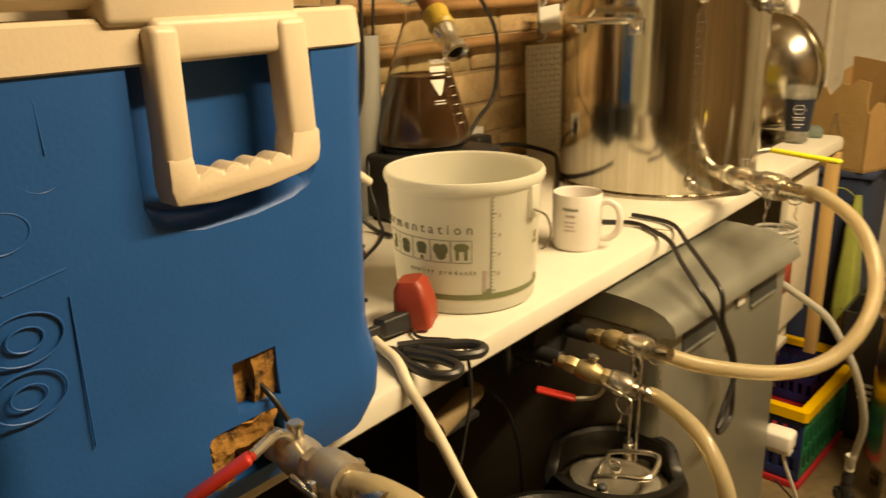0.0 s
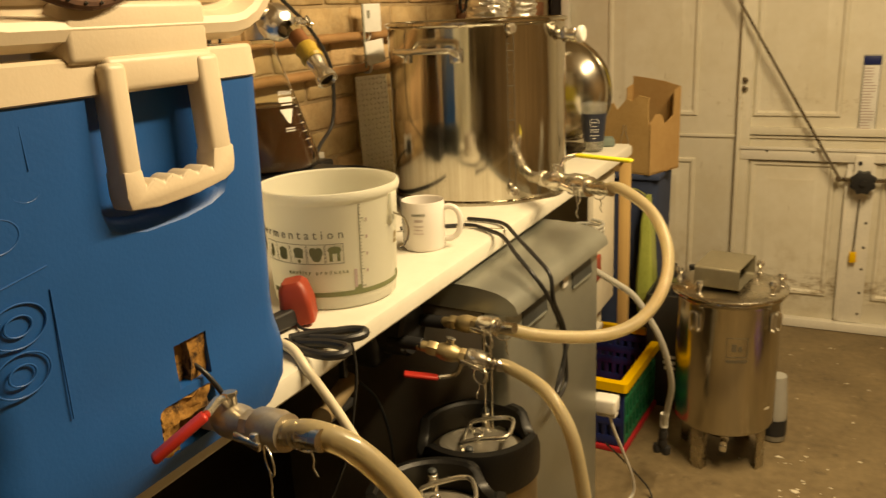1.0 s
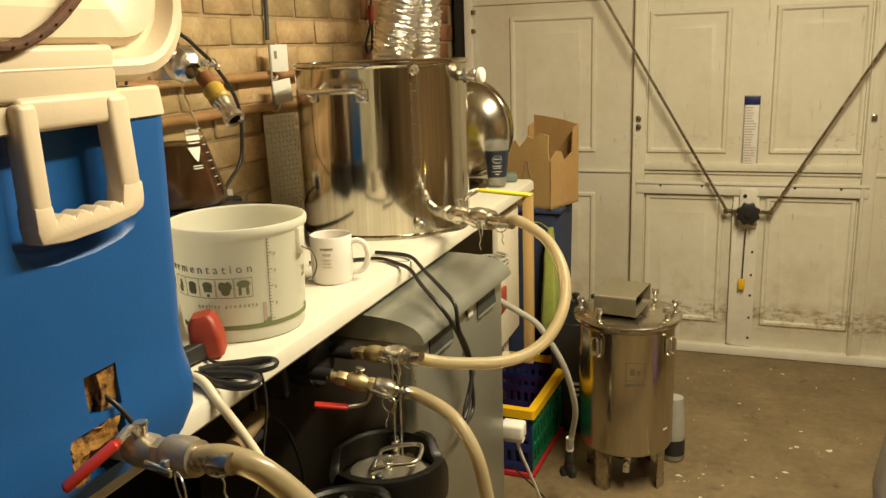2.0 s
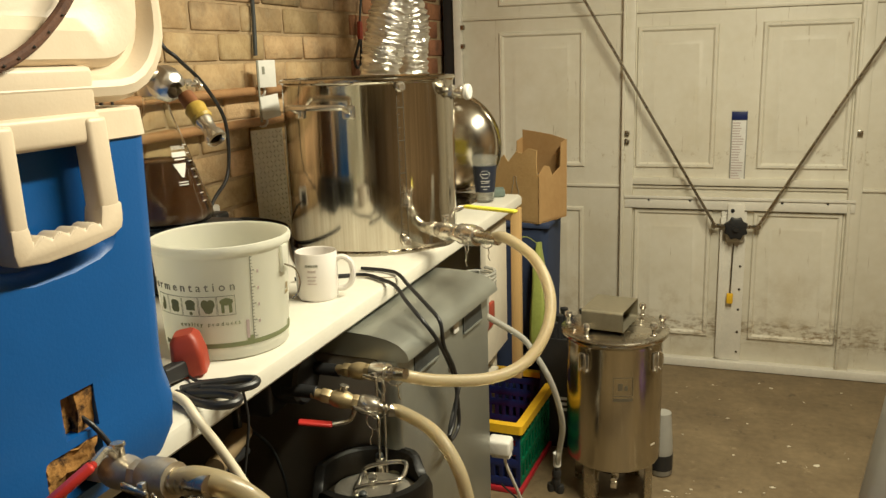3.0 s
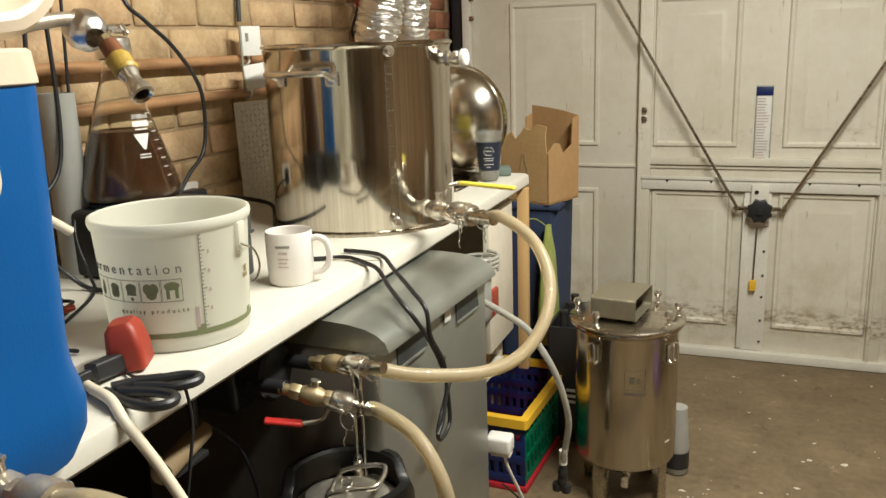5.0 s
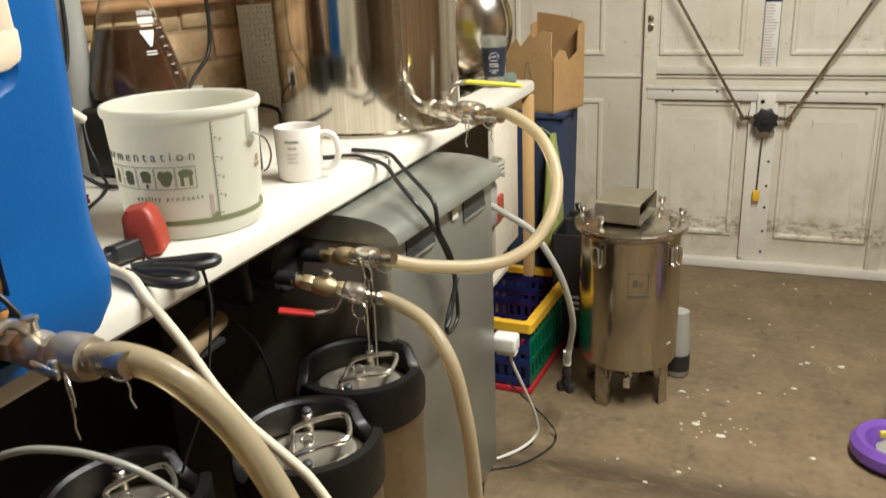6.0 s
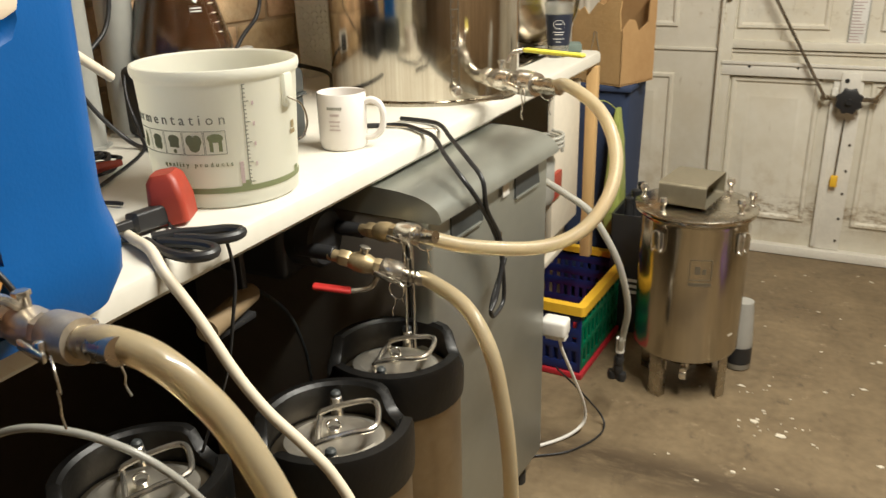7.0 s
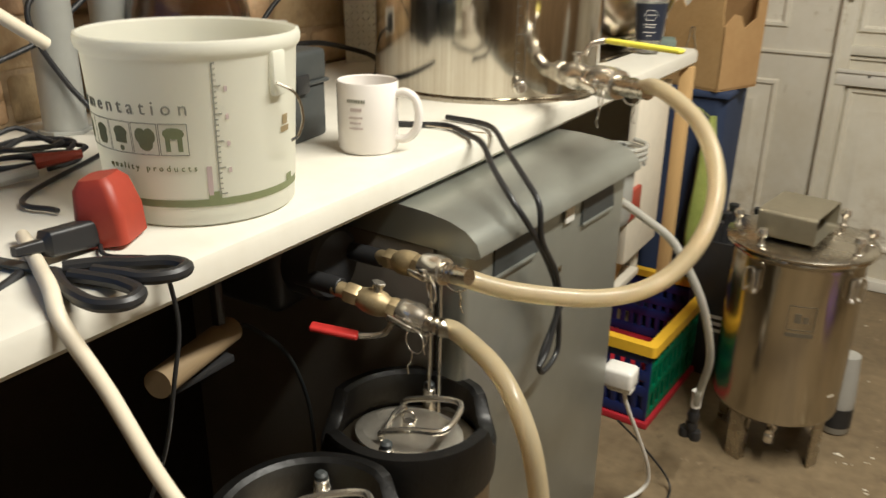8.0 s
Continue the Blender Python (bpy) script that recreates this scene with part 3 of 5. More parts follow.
    part("handle_bar", box(0.018, 0.134, 0.032, (0.3135, 0.034, 0.3955), 0.007, 3), "cream", h)
    # embossed marks on the end face
    z0, y0 = 0.0, -0.115
    marks = [tube([(0.309, y0, 0.365), (0.309, y0 + 0.002, 0.33)], 0.0008, 6, curved=False), tube([(0.307, y0 - 0.04, 0.245), (0.307, y0 + 0.004, 0.252)], 0.0008, 6, curved=False),
             tube([(0.307, y0 + 0.003, 0.232), (0.306, y0 + 0.004, 0.115)], 0.0008, 6, curved=False)]
    for y, z, r in ((-0.118, 0.315, 0.011), (-0.146, 0.212, 0.021), (-0.150, 0.172, 0.021), (-0.146, 0.212, 0.010), (-0.150, 0.172, 0.010), (-0.15, 0.285, 0.016)):
        marks.append(xf(ring(r, 0.0009, (0, 0, 0), (0, 90, 0), 32), Matrix.Translation((0.3075, y, z)) @ Matrix.Diagonal((1, 1.25, 0.85, 1))))
    part("embossing", add(*marks), "blue", c)
    # open lid standing on its hinge
    lid = part("lid", xf(loft([(-0.05, 0.289, 0.199, 0.07), (-0.046, 0.304, 0.214, 0.08), (-0.03, 0.309, 0.22, 0.085), (-0.01, 0.31, 0.221, 0.085), (0.006, 0.304, 0.215, 0.082), (0.01, 0.295, 0.206, 0.078),
                               (0.008, 0.288, 0.199, 0.072), (-0.010, 0.281, 0.192, 0.068), (-0.010, 0.274, 0.185, 0.064), (0.004, 0.266, 0.177, 0.06), (0.004, 0.239, 0.144, 0.05), (-0.006, 0.226, 0.132, 0.045)]),
                         pose(0.288, 0.012, 0.728, 0, 86, 0)), "cream", c, "white padded cool box lid standing open")
    part("hinge", box(0.05, 0.165, 0.050, (0.2930, 0.018, 0.431), 0.006, 3), "cream", lid)
    cord_line = [(0.312, -0.30, 0.58), (0.32, -0.16, 0.496), (0.323, -0.095, 0.466), (0.324, -0.05, 0.454), (0.323, -0.01, 0.460), (0.321, 0.04, 0.487), (0.317, 0.09, 0.535), (0.312, 0.13, 0.62)]
    cord = part("cord", tube(cord_line, 0.0055, 10), "cord", lid, "brown cord with dark flecks")
    for q in smooth_line(cord_line, 5)[1:-1:2]:
        part("fleck", xf(lathe([(0, -0.0018), (0.0025, 0), (0, 0.0018)], 6), pose(q.x + 0.0052, q.y, q.z)), "black", cord)
    return c


cool_box()


# ---- brewing kettle ----
def kettle():
    k = thing("brew_kettle", (0.387, 2.054, 0.9), "large shiny stainless steel brewing kettle standing on the worktop", "kettle")
    r = 0.214
    part("body", lathe([(0, 0.002), (r - 0.012, 0.002), (r - 0.004, 0.006), (r, 0.014), (r, 0.20), (r, 0.397), (r + 0.002, 0.402), (r + 0.006, 0.405), (r + 0.006, 0.410), (r, 0.413), (r - 0.003, 0.409), (r - 0.003, 0.02), (0, 0.015)], 96), "steel", k)
    part("base_ring", lathe([(r - 0.01, 0.0), (r + 0.003, 0.0), (r + 0.003, 0.006), (r - 0.005, 0.007)], 72), "steel_dull", k)
    lug = math.degrees(math.atan2(-0.221, 0.045))
    for a0, name in ((lug - 18, "handle"), (lug + 162, "handle")):
        pts = []
        for s, out, z in ((-1, 0.0, 0.338), (-1, 0.012, 0.342), (-0.96, 0.030, 0.35), (-0.8, 0.045, 0.352), (0, 0.05, 0.352), (0.8, 0.045, 0.352), (0.96, 0.03, 0.35), (1, 0.012, 0.342), (1, 0.0, 0.338)):
            a = radians(a0 + s * 18)
            pts.append(((r + out) * math.cos(a), (r + out) * math.sin(a), z))
        h = part(name, tube(pts, 0.0065, 10, 5), "chrome", k, "bent steel wire handle")
        for s in (-1, 1):
            a = radians(a0 + s * 18)
            part("rivet", add(xf(box(0.006, 0.03, 0.03, (0, 0, 0), 0.008), Matrix.Translation(((r + 0.003) * math.cos(a), (r + 0.003) * math.sin(a), 0.338)) @ Matrix.Rotation(a, 4, "Z")),
                              xf(cyl(0.007, 0.008, (0, 0, 0), "x", 12), Matrix.Translation(((r + 0.004) * math.cos(a), (r + 0.004) * math.sin(a), 0.332)) @ Matrix.Rotation(a, 4, "Z"))), "chrome", h)
    # volume scale
    sa = math.degrees(math.atan2(1.851 - 2.054, 0.579 - 0.387))
    g = part("volume_scale", add(*[wrap(at(plate(0.0016, 0.36), x, 0.03), r, sa) for x in (-0.008, 0.008)]), "gauge", k, "etched volume scale")
    for i in range(23):
        w = 0.016 if i % 5 == 0 else 0.008
        part("tick", wrap(at(plate(w, 0.0022 if i % 5 == 0 else 0.0014), -0.008, 0.04 + i * 0.0152), r, sa), "gauge", g)
    for z in (0.03, 0.392):
        part("gauge_fitting", xf(add(cyl(0.012, 0.016, (0, 0, 0), "x", 14, 0.003), cyl(0.008, 0.022, (0, 0, 0), "x", 6, 0.001)), Matrix.Rotation(radians(sa), 4, "Z") @ Matrix.Translation((r - 0.002, 0, z))), "chrome", k)
    # return port with white cap
    pa = math.atan2(-0.016, 0.28)
    p = part("return_port", xf(add(cyl(0.012, 0.05, (0, 0, 0), "x", 16), cyl(0.017, 0.012, (0.012, 0, 0), "x", 6), cyl(0.016, 0.012, (0.034, 0, 0), "x", 16)), Matrix.Rotation(pa, 4, "Z") @ Matrix.Translation((r - 0.004, 0, 0.372))), "chrome", k)
    part("cap", xf(cyl(0.019, 0.014, (0, 0, 0), "x", 18, 0.003), Matrix.Rotation(pa, 4, "Z") @ Matrix.Translation((r + 0.046, 0, 0.372))), "white", p, "white plastic cap")
    return k


kettle()


def cam_valve(name, at_pose, label, lever, length=0.20, lever_pts=None, body="chrome", rings=True, rad=1.0, coupler="chrome"):
    """A ball valve with a cam-lock coupling, lying along its local x axis."""
    v = new(name)
    v.empty_display_size = 0.03
    v.matrix_world = at_pose
    tagged(v, label, "valve")
    s = length / 0.20
    def turned(prof, seg=20):
        return xf(lathe(prof, seg), Matrix.Diagonal((s, rad, rad, 1)) @ pose(0, 0, 0, 0, 90, 0))
    part("nipple", turned([(0, 0), (0.012, 0), (0.013, 0.003), (0.013, 0.028), (0.0, 0.028)], 20), "chrome" if body == "chrome" else body, v)
    part("hex_nut", turned([(0, 0.022), (0.017, 0.022), (0.019, 0.026), (0.019, 0.040), (0.017, 0.044), (0, 0.044)], 6), body, v)
    part("ball_body", turned([(0, 0.042), (0.015, 0.042), (0.018, 0.048), (0.021, 0.056), (0.022, 0.068), (0.021, 0.080), (0.017, 0.088), (0.017, 0.096), (0, 0.096)], 20), body, v)
    part("collar", turned([(0, 0.092), (0.019, 0.092), (0.020, 0.095), (0.020, 0.104), (0.019, 0.107), (0, 0.107)], 8), body, v)
    part("cam_coupler", turned([(0, 0.105), (0.020, 0.105), (0.024, 0.110), (0.0245, 0.138), (0.022, 0.144), (0.022, 0.150), (0.0, 0.150)], 24), coupler, v)
    part("hose_tail", turned([(0, 0.148), (0.0155, 0.148), (0.0155, 0.154), (0.0135, 0.158), (0.0155, 0.164), (0.0135, 0.168), (0.0155, 0.174), (0.013, 0.180), (0.013, 0.2), (0, 0.2)], 20), "steel_dull", v)
    for sy in (-1, 1):
        part("cam_ear", xf(add(box(0.012 * s, 0.010, 0.016, (0.128 * s, sy * 0.026, 0), 0.003), box(0.040 * s, 0.005, 0.011, (0.118 * s, sy * 0.030, -0.003), 0.002, turn=(0, 12, 0))), Matrix.Diagonal((1, rad, rad, 1))), "chrome", v)
        if rings:
            part("hair_pin", tube([(0.146 * s, sy * 0.031 * rad, -0.030), (0.148 * s, sy * 0.033 * rad, -0.042), (0.145 * s, sy * 0.033 * rad, -0.052), (0.149 * s, sy * 0.034 * rad, -0.062)], 0.0011, 6), "chrome", v)
            part("pull_ring", ring(0.015, 0.0012, (0.146 * s, sy * 0.029 * rad, -0.018), (90, 0, 25 * sy)), "chrome", v)
    if lever:
        part("stem", xf(add(cyl(0.007, 0.018, (0.068 * s, 0, 0.018), "z", 12), cyl(0.009, 0.006, (0.068 * s, 0, 0.032), "z", 6)), Matrix.Diagonal((1, rad, rad, 1))), "chrome", v)
        pts = lever_pts or [(0.068, 0, 0.037), (0.04, 0.012, 0.042), (0.01, 0.03, 0.048), (-0.05, 0.06, 0.05)]
        part("lever", tube([Vector(pts[0]), Vector(pts[1]), Vector(pts[2])], 0.0045, 8, 6), "chrome", v)
        a, b = Vector(pts[2]), Vector(pts[3])
        q = (b - a).to_track_quat("X", "Z").to_matrix().to_4x4()
        part("grip", xf(box((b - a).length, 0.017, 0.008, ((b - a).length / 2, 0, 0), 0.0035, 3), Matrix.Translation(a) @ q), lever, v, lever.replace("_lever", "") + " vinyl lever grip")
    return v


def along(a, b, roll=0):
    d = Vector(b) - Vector(a)
    return Matrix.Translation(a) @ d.to_track_quat("X", "Z").to_matrix().to_4x4() @ pose(0, 0, 0, roll, 0, 0)


kv = along((0.566, 1.937, 0.958), (0.800, 1.788, 0.968))
cam_valve("kettle_valve", kv, "steel ball valve with yellow lever screwed into the kettle", "yellow_lever", 0.27,
          [kv.inverted() @ Vector(p) for p in ((0.655, 1.885, 0.995), (0.664, 1.887, 1.012), (0.69, 1.886, 1.021), (0.818, 1.857, 1.018))])
cam_valve("pump_outlet", along((0.575, 1.432, 0.785), (0.722, 1.398, 0.805)), "brass and steel cam coupling on the upper pump line", None, 0.16, body="brass", rad=0.76)
pv = along((0.560, 1.355, 0.768), (0.725, 1.386, 0.735))
cam_valve("pump_valve", pv, "brass ball valve with red lever on the lower pump line", "red_lever", 0.17,
          [pv.inverted() @ Vector(p) for p in ((0.635, 1.378, 0.735), (0.625, 1.370, 0.715), (0.60, 1.352, 0.712), (0.545, 1.325, 0.722))], body="brass", rad=0.76)
cv = along((0.612, 0.757, 0.934), (0.786, 0.727, 0.953))
cam_valve("cool_box_tap", cv, "worn nickel ball valve with red lever fitted through the cool box", "red_lever", 0.19,
          [cv.inverted() @ Vector(p) for p in ((0.668, 0.747, 0.956), (0.690, 0.712, 0.984), (0.710, 0.672, 0.991), (0.680, 0.630, 0.960))], body="nickel", rad=0.86, coupler="nickel")


def hose(name, pts, r, material, label, category="hose", seg=14):
    ob = thing(name, pts[0], label, category)
    part("tube", tube(rel(ob, pts), r, seg, 8), material, ob)
    return ob


hose("silicone_hose", [(0.775, 1.806, 0.968), (0.814, 1.780, 0.975), (0.882, 1.750, 0.940), (0.925, 1.70, 0.884), (0.932, 1.645, 0.826), (0.904, 1.588, 0.776), (0.848, 1.53, 0.758), (0.765, 1.448, 0.777), (0.70, 1.402, 0.802)], 0.0117,
     "hose", "cloudy yellow silicone hose looping from kettle to pump")
hose("silicone_hose", [(0.70, 1.384, 0.738), (0.725, 1.383, 0.737), (0.80, 1.345, 0.725), (0.850, 1.32, 0.676), (0.872, 1.315, 0.595), (0.883, 1.315, 0.506), (0.886, 1.32, 0.40), (0.885, 1.33, 0.2), (0.90, 1.30, 0.06), (0.86, 1.2, 0.014), (0.80, 0.9, 0.014)], 0.0117,
     "hose", "cloudy yellow silicone hose hanging from the pump valve")
hose("silicone_hose", [(0.755, 0.732, 0.950), (0.786, 0.733, 0.955), (0.819, 0.745, 0.939), (0.860, 0.755, 0.899), (0.896, 0.757, 0.849), (0.925, 0.755, 0.79), (0.95, 0.755, 0.69), (0.96, 0.77, 0.5), (0.95, 0.82, 0.2), (0.92, 0.92, 0.03), (0.89, 1.08, 0.016)], 0.0134,
     "hose", "cloudy yellow silicone hose hanging from the cool box tap")


# ---- measuring bucket ----
def bucket():
    b = thing("bucket", (0.478, 1.238, 0.9), "translucent white measuring bucket with printed scale and pictures", "bucket")
    def rad(z):
        return 0.099 + 0.010 * z / 0.18
    part("body", lathe([(0, 0.006), (0.090, 0.006), (0.094, 0.0), (0.0985, 0.003), (rad(0.02), 0.02), (rad(0.165), 0.165), (0.1092, 0.168), (0.1115, 0.170), (0.1132, 0.175), (0.1132, 0.180), (0.1118, 0.1835), (0.1090, 0.1845), (0.1068, 0.182),
                        (rad(0.165) - 0.0022, 0.165), (rad(0.02) - 0.0022, 0.012), (0, 0.010)], 72), "bucket", b)
    base = math.degrees(math.atan2(1.138 - 1.238, 0.571 - 0.478))
    def rz(z0):
        return lambda y: rad(z0 + y) + 0.0003
    def stick(name, bm, z0, angle, material):
        bm = wrap(bm, rz(z0), angle)
        return part(name, at(bm, 0, 0, z0), material, b)
    word = letters("fermentation", 0.0195, spacing=1.55)
    xs = [v.co.x for v in word.verts]
    w = max(xs) - min(xs)
    R = rad(0.12)
    stick("lettering", word, 0.116, base - math.degrees(w / R), "print_grey")
    small = letters("quality products", 0.0085, spacing=1.65)
    ws = max(v.co.x for v in small.verts)
    stick("lettering", small, 0.060, base - math.degrees(ws / R) + 1, "print_green")
    n = 5
    pw = w * 0.9 / n
    for i in range(n):
        a = base - math.degrees((n - i) * pw / R)
        f = [plate(pw * 0.94, 0.0008), at(plate(pw * 0.94, 0.0008), 0, 0.031), plate(0.0008, 0.031), at(plate(0.0008, 0.031), pw * 0.92, 0)]
        stick("picture_frame", add(*f), 0.076, a, "print_grey")
        def blob(cx, cy, rx, ry, n=12):
            bm = bmesh.new()
            bm.faces.new([bm.verts.new((pw * cx + rx * pw * math.cos(6.2832 * k / n), cy + ry * math.sin(6.2832 * k / n), 0.0006)) for k in range(n)])
            return bm
        shape = [add(blob(0.5, 0.016, 0.16, 0.011), blob(0.35, 0.010, 0.14, 0.006)), add(blob(0.48, 0.020, 0.3, 0.006), blob(0.4, 0.012, 0.22, 0.007), blob(0.6, 0.013, 0.16, 0.008)),
                 add(blob(0.5, 0.021, 0.30, 0.006), at(plate(pw * 0.5, 0.010), pw * 0.25, 0.010), blob(0.5, 0.005, 0.1, 0.003)),
                 add(blob(0.34, 0.019, 0.22, 0.008), blob(0.64, 0.019, 0.22, 0.008), blob(0.5, 0.011, 0.26, 0.007)),
                 add(blob(0.48, 0.022, 0.36, 0.006), at(plate(pw * 0.16, 0.017), pw * 0.2, 0.004), at(plate(pw * 0.16, 0.017), pw * 0.6, 0.004))][i]
        stick("picture", shape, 0.076, a, "print_green")
    sa = math.degrees(math.atan2(1.155 - 1.238, 0.598 - 0.478)) + 1
    stick("scale_line", plate(0.0014, 0.132), 0.033, sa, "print_grey")
    for i in range(25):
        big = i % 5 == 0
        stick("scale_mark", plate(0.008 if big else 0.004, 0.0012), 0.034 + i * 0.0054, sa, "print_grey")
    for i in range(4):
        stick("numeral_bar", plate(0.003, 0.005), 0.056 + 0.027 * i, sa + 6, "print_faint")
    stick("caption_bar", plate(0.005, 0.030), 0.034, sa - 6, "print_faint")
    for a0, wid in ((base - 78, 2.62),):
        stick("green_band", plate(R * wid, 0.0075), 0.0225, a0, "print_green")
    for a in (base - 66, base + 7.5, base + 62):
        stick("band_step", plate(0.0125, 0.008), 0.0295, a, "print_green")
    stick("badge", add(plate(0.016, 0.006), at(plate(0.010, 0.010), 0.003, 0.008)), 0.085, base + 56, "brass")
    ea = radians(base + 52)
    part("ear", xf(box(0.008, 0.020, 0.045, (0.110, 0, 0.148), 0.003), Matrix.Rotation(ea, 4, "Z")), "bucket", b)
    part("wire_handle", xf(tube([(0.116, -0.01, 0.140), (0.126, 0.006, 0.128), (0.130, 0.012, 0.105), (0.124, 0.012, 0.085), (0.116, 0.01, 0.078)], 0.0016, 8), Matrix.Rotation(ea, 4, "Z")), "steel_dull", b)
    return b


bucket()


# ---- mug ----
def mug():
    m = thing("mug", (0.502, 1.512, 0.9), "plain white ceramic mug with faint printed lines", "mug")
    part("body", lathe([(0, 0.004), (0.030, 0.004), (0.032, 0.0), (0.0375, 0.001), (0.0405, 0.006), (0.0412, 0.05), (0.0412, 0.092), (0.0400, 0.0945), (0.0385, 0.093), (0.0380, 0.010), (0.033, 0.007), (0, 0.007)], 48), "ceramic", m)
    part("handle", xf(tube([(0.039, 0, 0.078), (0.052, 0, 0.081), (0.066, 0, 0.073), (0.0715, 0, 0.052), (0.067, 0, 0.031), (0.054, 0, 0.019), (0.039, 0, 0.018)], 0.0058, 10), Matrix.Rotation(radians(16), 4, "Z")), "ceramic", m)
    a = -75
    for z, w, mt in ((0.0705, 0.026, "print_grey"), (0.0595, 0.016, "print_faint"), (0.050, 0.020, "print_faint"), (0.043, 0.018, "print_faint"), (0.036, 0.020, "print_faint")):
        for i in range(int(w / 0.0032)):
            part("print_bar", at(wrap(at(plate(0.0022, 0.0045 if z > 0.055 else 0.0025), -w / 2 + i * 0.0032, 0), 0.0413, a), 0, 0, z), mt, m)
    return m


mug()


# ---- flask on its stirrer ----
def flask():
    f = thing("flask", (0.145, 1.536, 1.035), "conical glass flask half full of brown wort", "flask")
    out = [(0.0, 0.0), (0.080, 0.0), (0.090, 0.004), (0.0945, 0.014), (0.092, 0.030), (0.060, 0.135), (0.030, 0.225), (0.0255, 0.245), (0.0255, 0.285), (0.030, 0.292), (0.029, 0.295), (0.0235, 0.288), (0.0235, 0.245), (0.028, 0.223), (0.058, 0.134), (0.0895, 0.030), (0.0918, 0.016), (0.088, 0.007), (0.078, 0.003), (0, 0.003)]
    part("vessel", lathe(out, 56), "glass", f)
    part("wort", lathe([(0, 0.0035), (0.077, 0.0035), (0.0872, 0.0075), (0.091, 0.016), (0.0888, 0.030), (0.0585, 0.130), (0.0575, 0.1305), (0, 0.1305)], 48), "wort", f, "brown wort")
    part("foil_cap", lathe([(0.032, 0.262), (0.033, 0.275), (0.031, 0.297), (0.020, 0.302), (0, 0.301)], 18), "foil", f, "crumpled foil cap")
    a0 = math.degrees(math.atan2(0.40 - 1.536, 1.25 - 0.145))
    def slope(z0):
        return lambda y: 0.0948 - (z0 + y - 0.022) * 0.302 + 0.0004
    def stick(name, bm, z0, a, mt="print_white"):
        part(name, at(wrap(bm, slope(z0), a), 0, 0, z0), mt, f)
    stick("lettering", letters("3000ml", 0.012), 0.153, a0 + 14)
    stick("print_bar", plate(0.034, 0.010), 0.139, a0 + 14)
    stick("print_bar", plate(0.026, 0.0025), 0.133, a0 + 17)
    tri = bmesh.new()
    rows = [[tri.verts.new((0.015 + (k / 6 - 0.5) * (0.004 + 0.030 * i / 6), 0.028 * i / 6, 0.0006)) for k in range(7)] for i in range(7)]
    for p, q in zip(rows, rows[1:]):
        for k in range(6):
            tri.faces.new((p[k], p[k + 1], q[k + 1], q[k]))
    stick("print_shield", tri, 0.098, a0 + 14)
    for z in (0.088, 0.083):
        stick("print_bar", plate(0.022, 0.002), z, a0 + 16)
    for i in range(8):
        stick("graduation", plate(0.014, 0.0013), 0.045 + i * 0.0165, a0 + 48)
    return f


flask()
st = thing("stir_plate", (0.16, 1.535, 0.9), "black box shaped stir plate under the flask", "stir plate")
part("case", add(box(0.21, 0.21, 0.128, (0, 0, 0.065), 0.012, 3)), "black", st)
part("plate", cyl(0.08, 0.006, (-0.015, 0.001, 0.129), "z", 40), "charcoal", st)
bx = thing("tool_case", (0.345, 1.475, 0.9), "small dark grey plastic case on the worktop", "case", turn=(0, 0, 6))
part("base", box(0.13, 0.13, 0.078, (0, 0, 0.0395), 0.006, 3), "charcoal", bx)
part("lid", add(box(0.134, 0.134, 0.045, (0, 0, 0.102), 0.008, 3), box(0.138, 0.138, 0.006, (0, 0, 0.080), 0.002)), "charcoal", bx)
part("latch", box(0.006, 0.03, 0.025, (0.07, 0, 0.082), 0.002), "black", bx)


# ---- refrigerator-like appliance below the worktop ----
def dishwasher():
    d = thing("dishwasher", (0.655, 1.455, 0.0), "silver undercounter appliance with a curved top and grip recesses", "dishwasher", turn=(0, 0, -3.5))
    w = 0.495
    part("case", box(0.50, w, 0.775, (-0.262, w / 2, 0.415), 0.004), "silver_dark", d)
    part("door", box(0.05, w, 0.735, (0.013, w / 2, 0.44), 0.010, 3), "silver", d, "silver painted door")
    top = [(-0.42, 0.806), (-0.42, 0.853), (-0.06, 0.853), (-0.02, 0.851), (0.015, 0.846), (0.038, 0.838), (0.054, 0.826), (0.060, 0.813), (0.060, 0.808), (0.054, 0.804)]
    part("top", xf(prism(top, w + 0.006), pose(0, -0.003, 0)), "silver", d, "curved silver top", 50)
    # black strip puts the shade between top and door into colour
    part("gap", box(0.04, w - 0.02, 0.012, (0.006, w / 2, 0.8035), 0.001), "black", d)
    for y in (0.125, 0.385):
        part("grip_recess", xf(prism([(-0.06, -0.022), (0.06, -0.022), (0.05, 0.022), (-0.06, 0.022)], 0.004), Matrix.Translation((0.0405, y, 0.775)) @ Matrix.Rotation(radians(90), 4, "Z")), "charcoal", d)
        part("grip_lip", box(0.006, 0.11, 0.006, (0.041, y - 0.005, 0.752), 0.002), "silver", d)
    part("badge", box(0.002, 0.03, 0.010, (0.0395, 0.25, 0.70), 0.0005), "steel_dull", d)
    part("tag", box(0.003, 0.028, 0.035, (0.0425, 0.275, 0.79), 0.001), "paper", d, "small white tag")
    for x in (-0.45, 0.0):
        for y in (0.05, w - 0.05):
            part("foot", cyl(0.018, 0.03, (x, y, 0), "z", 12), "black", d)
    return d


dishwasher()


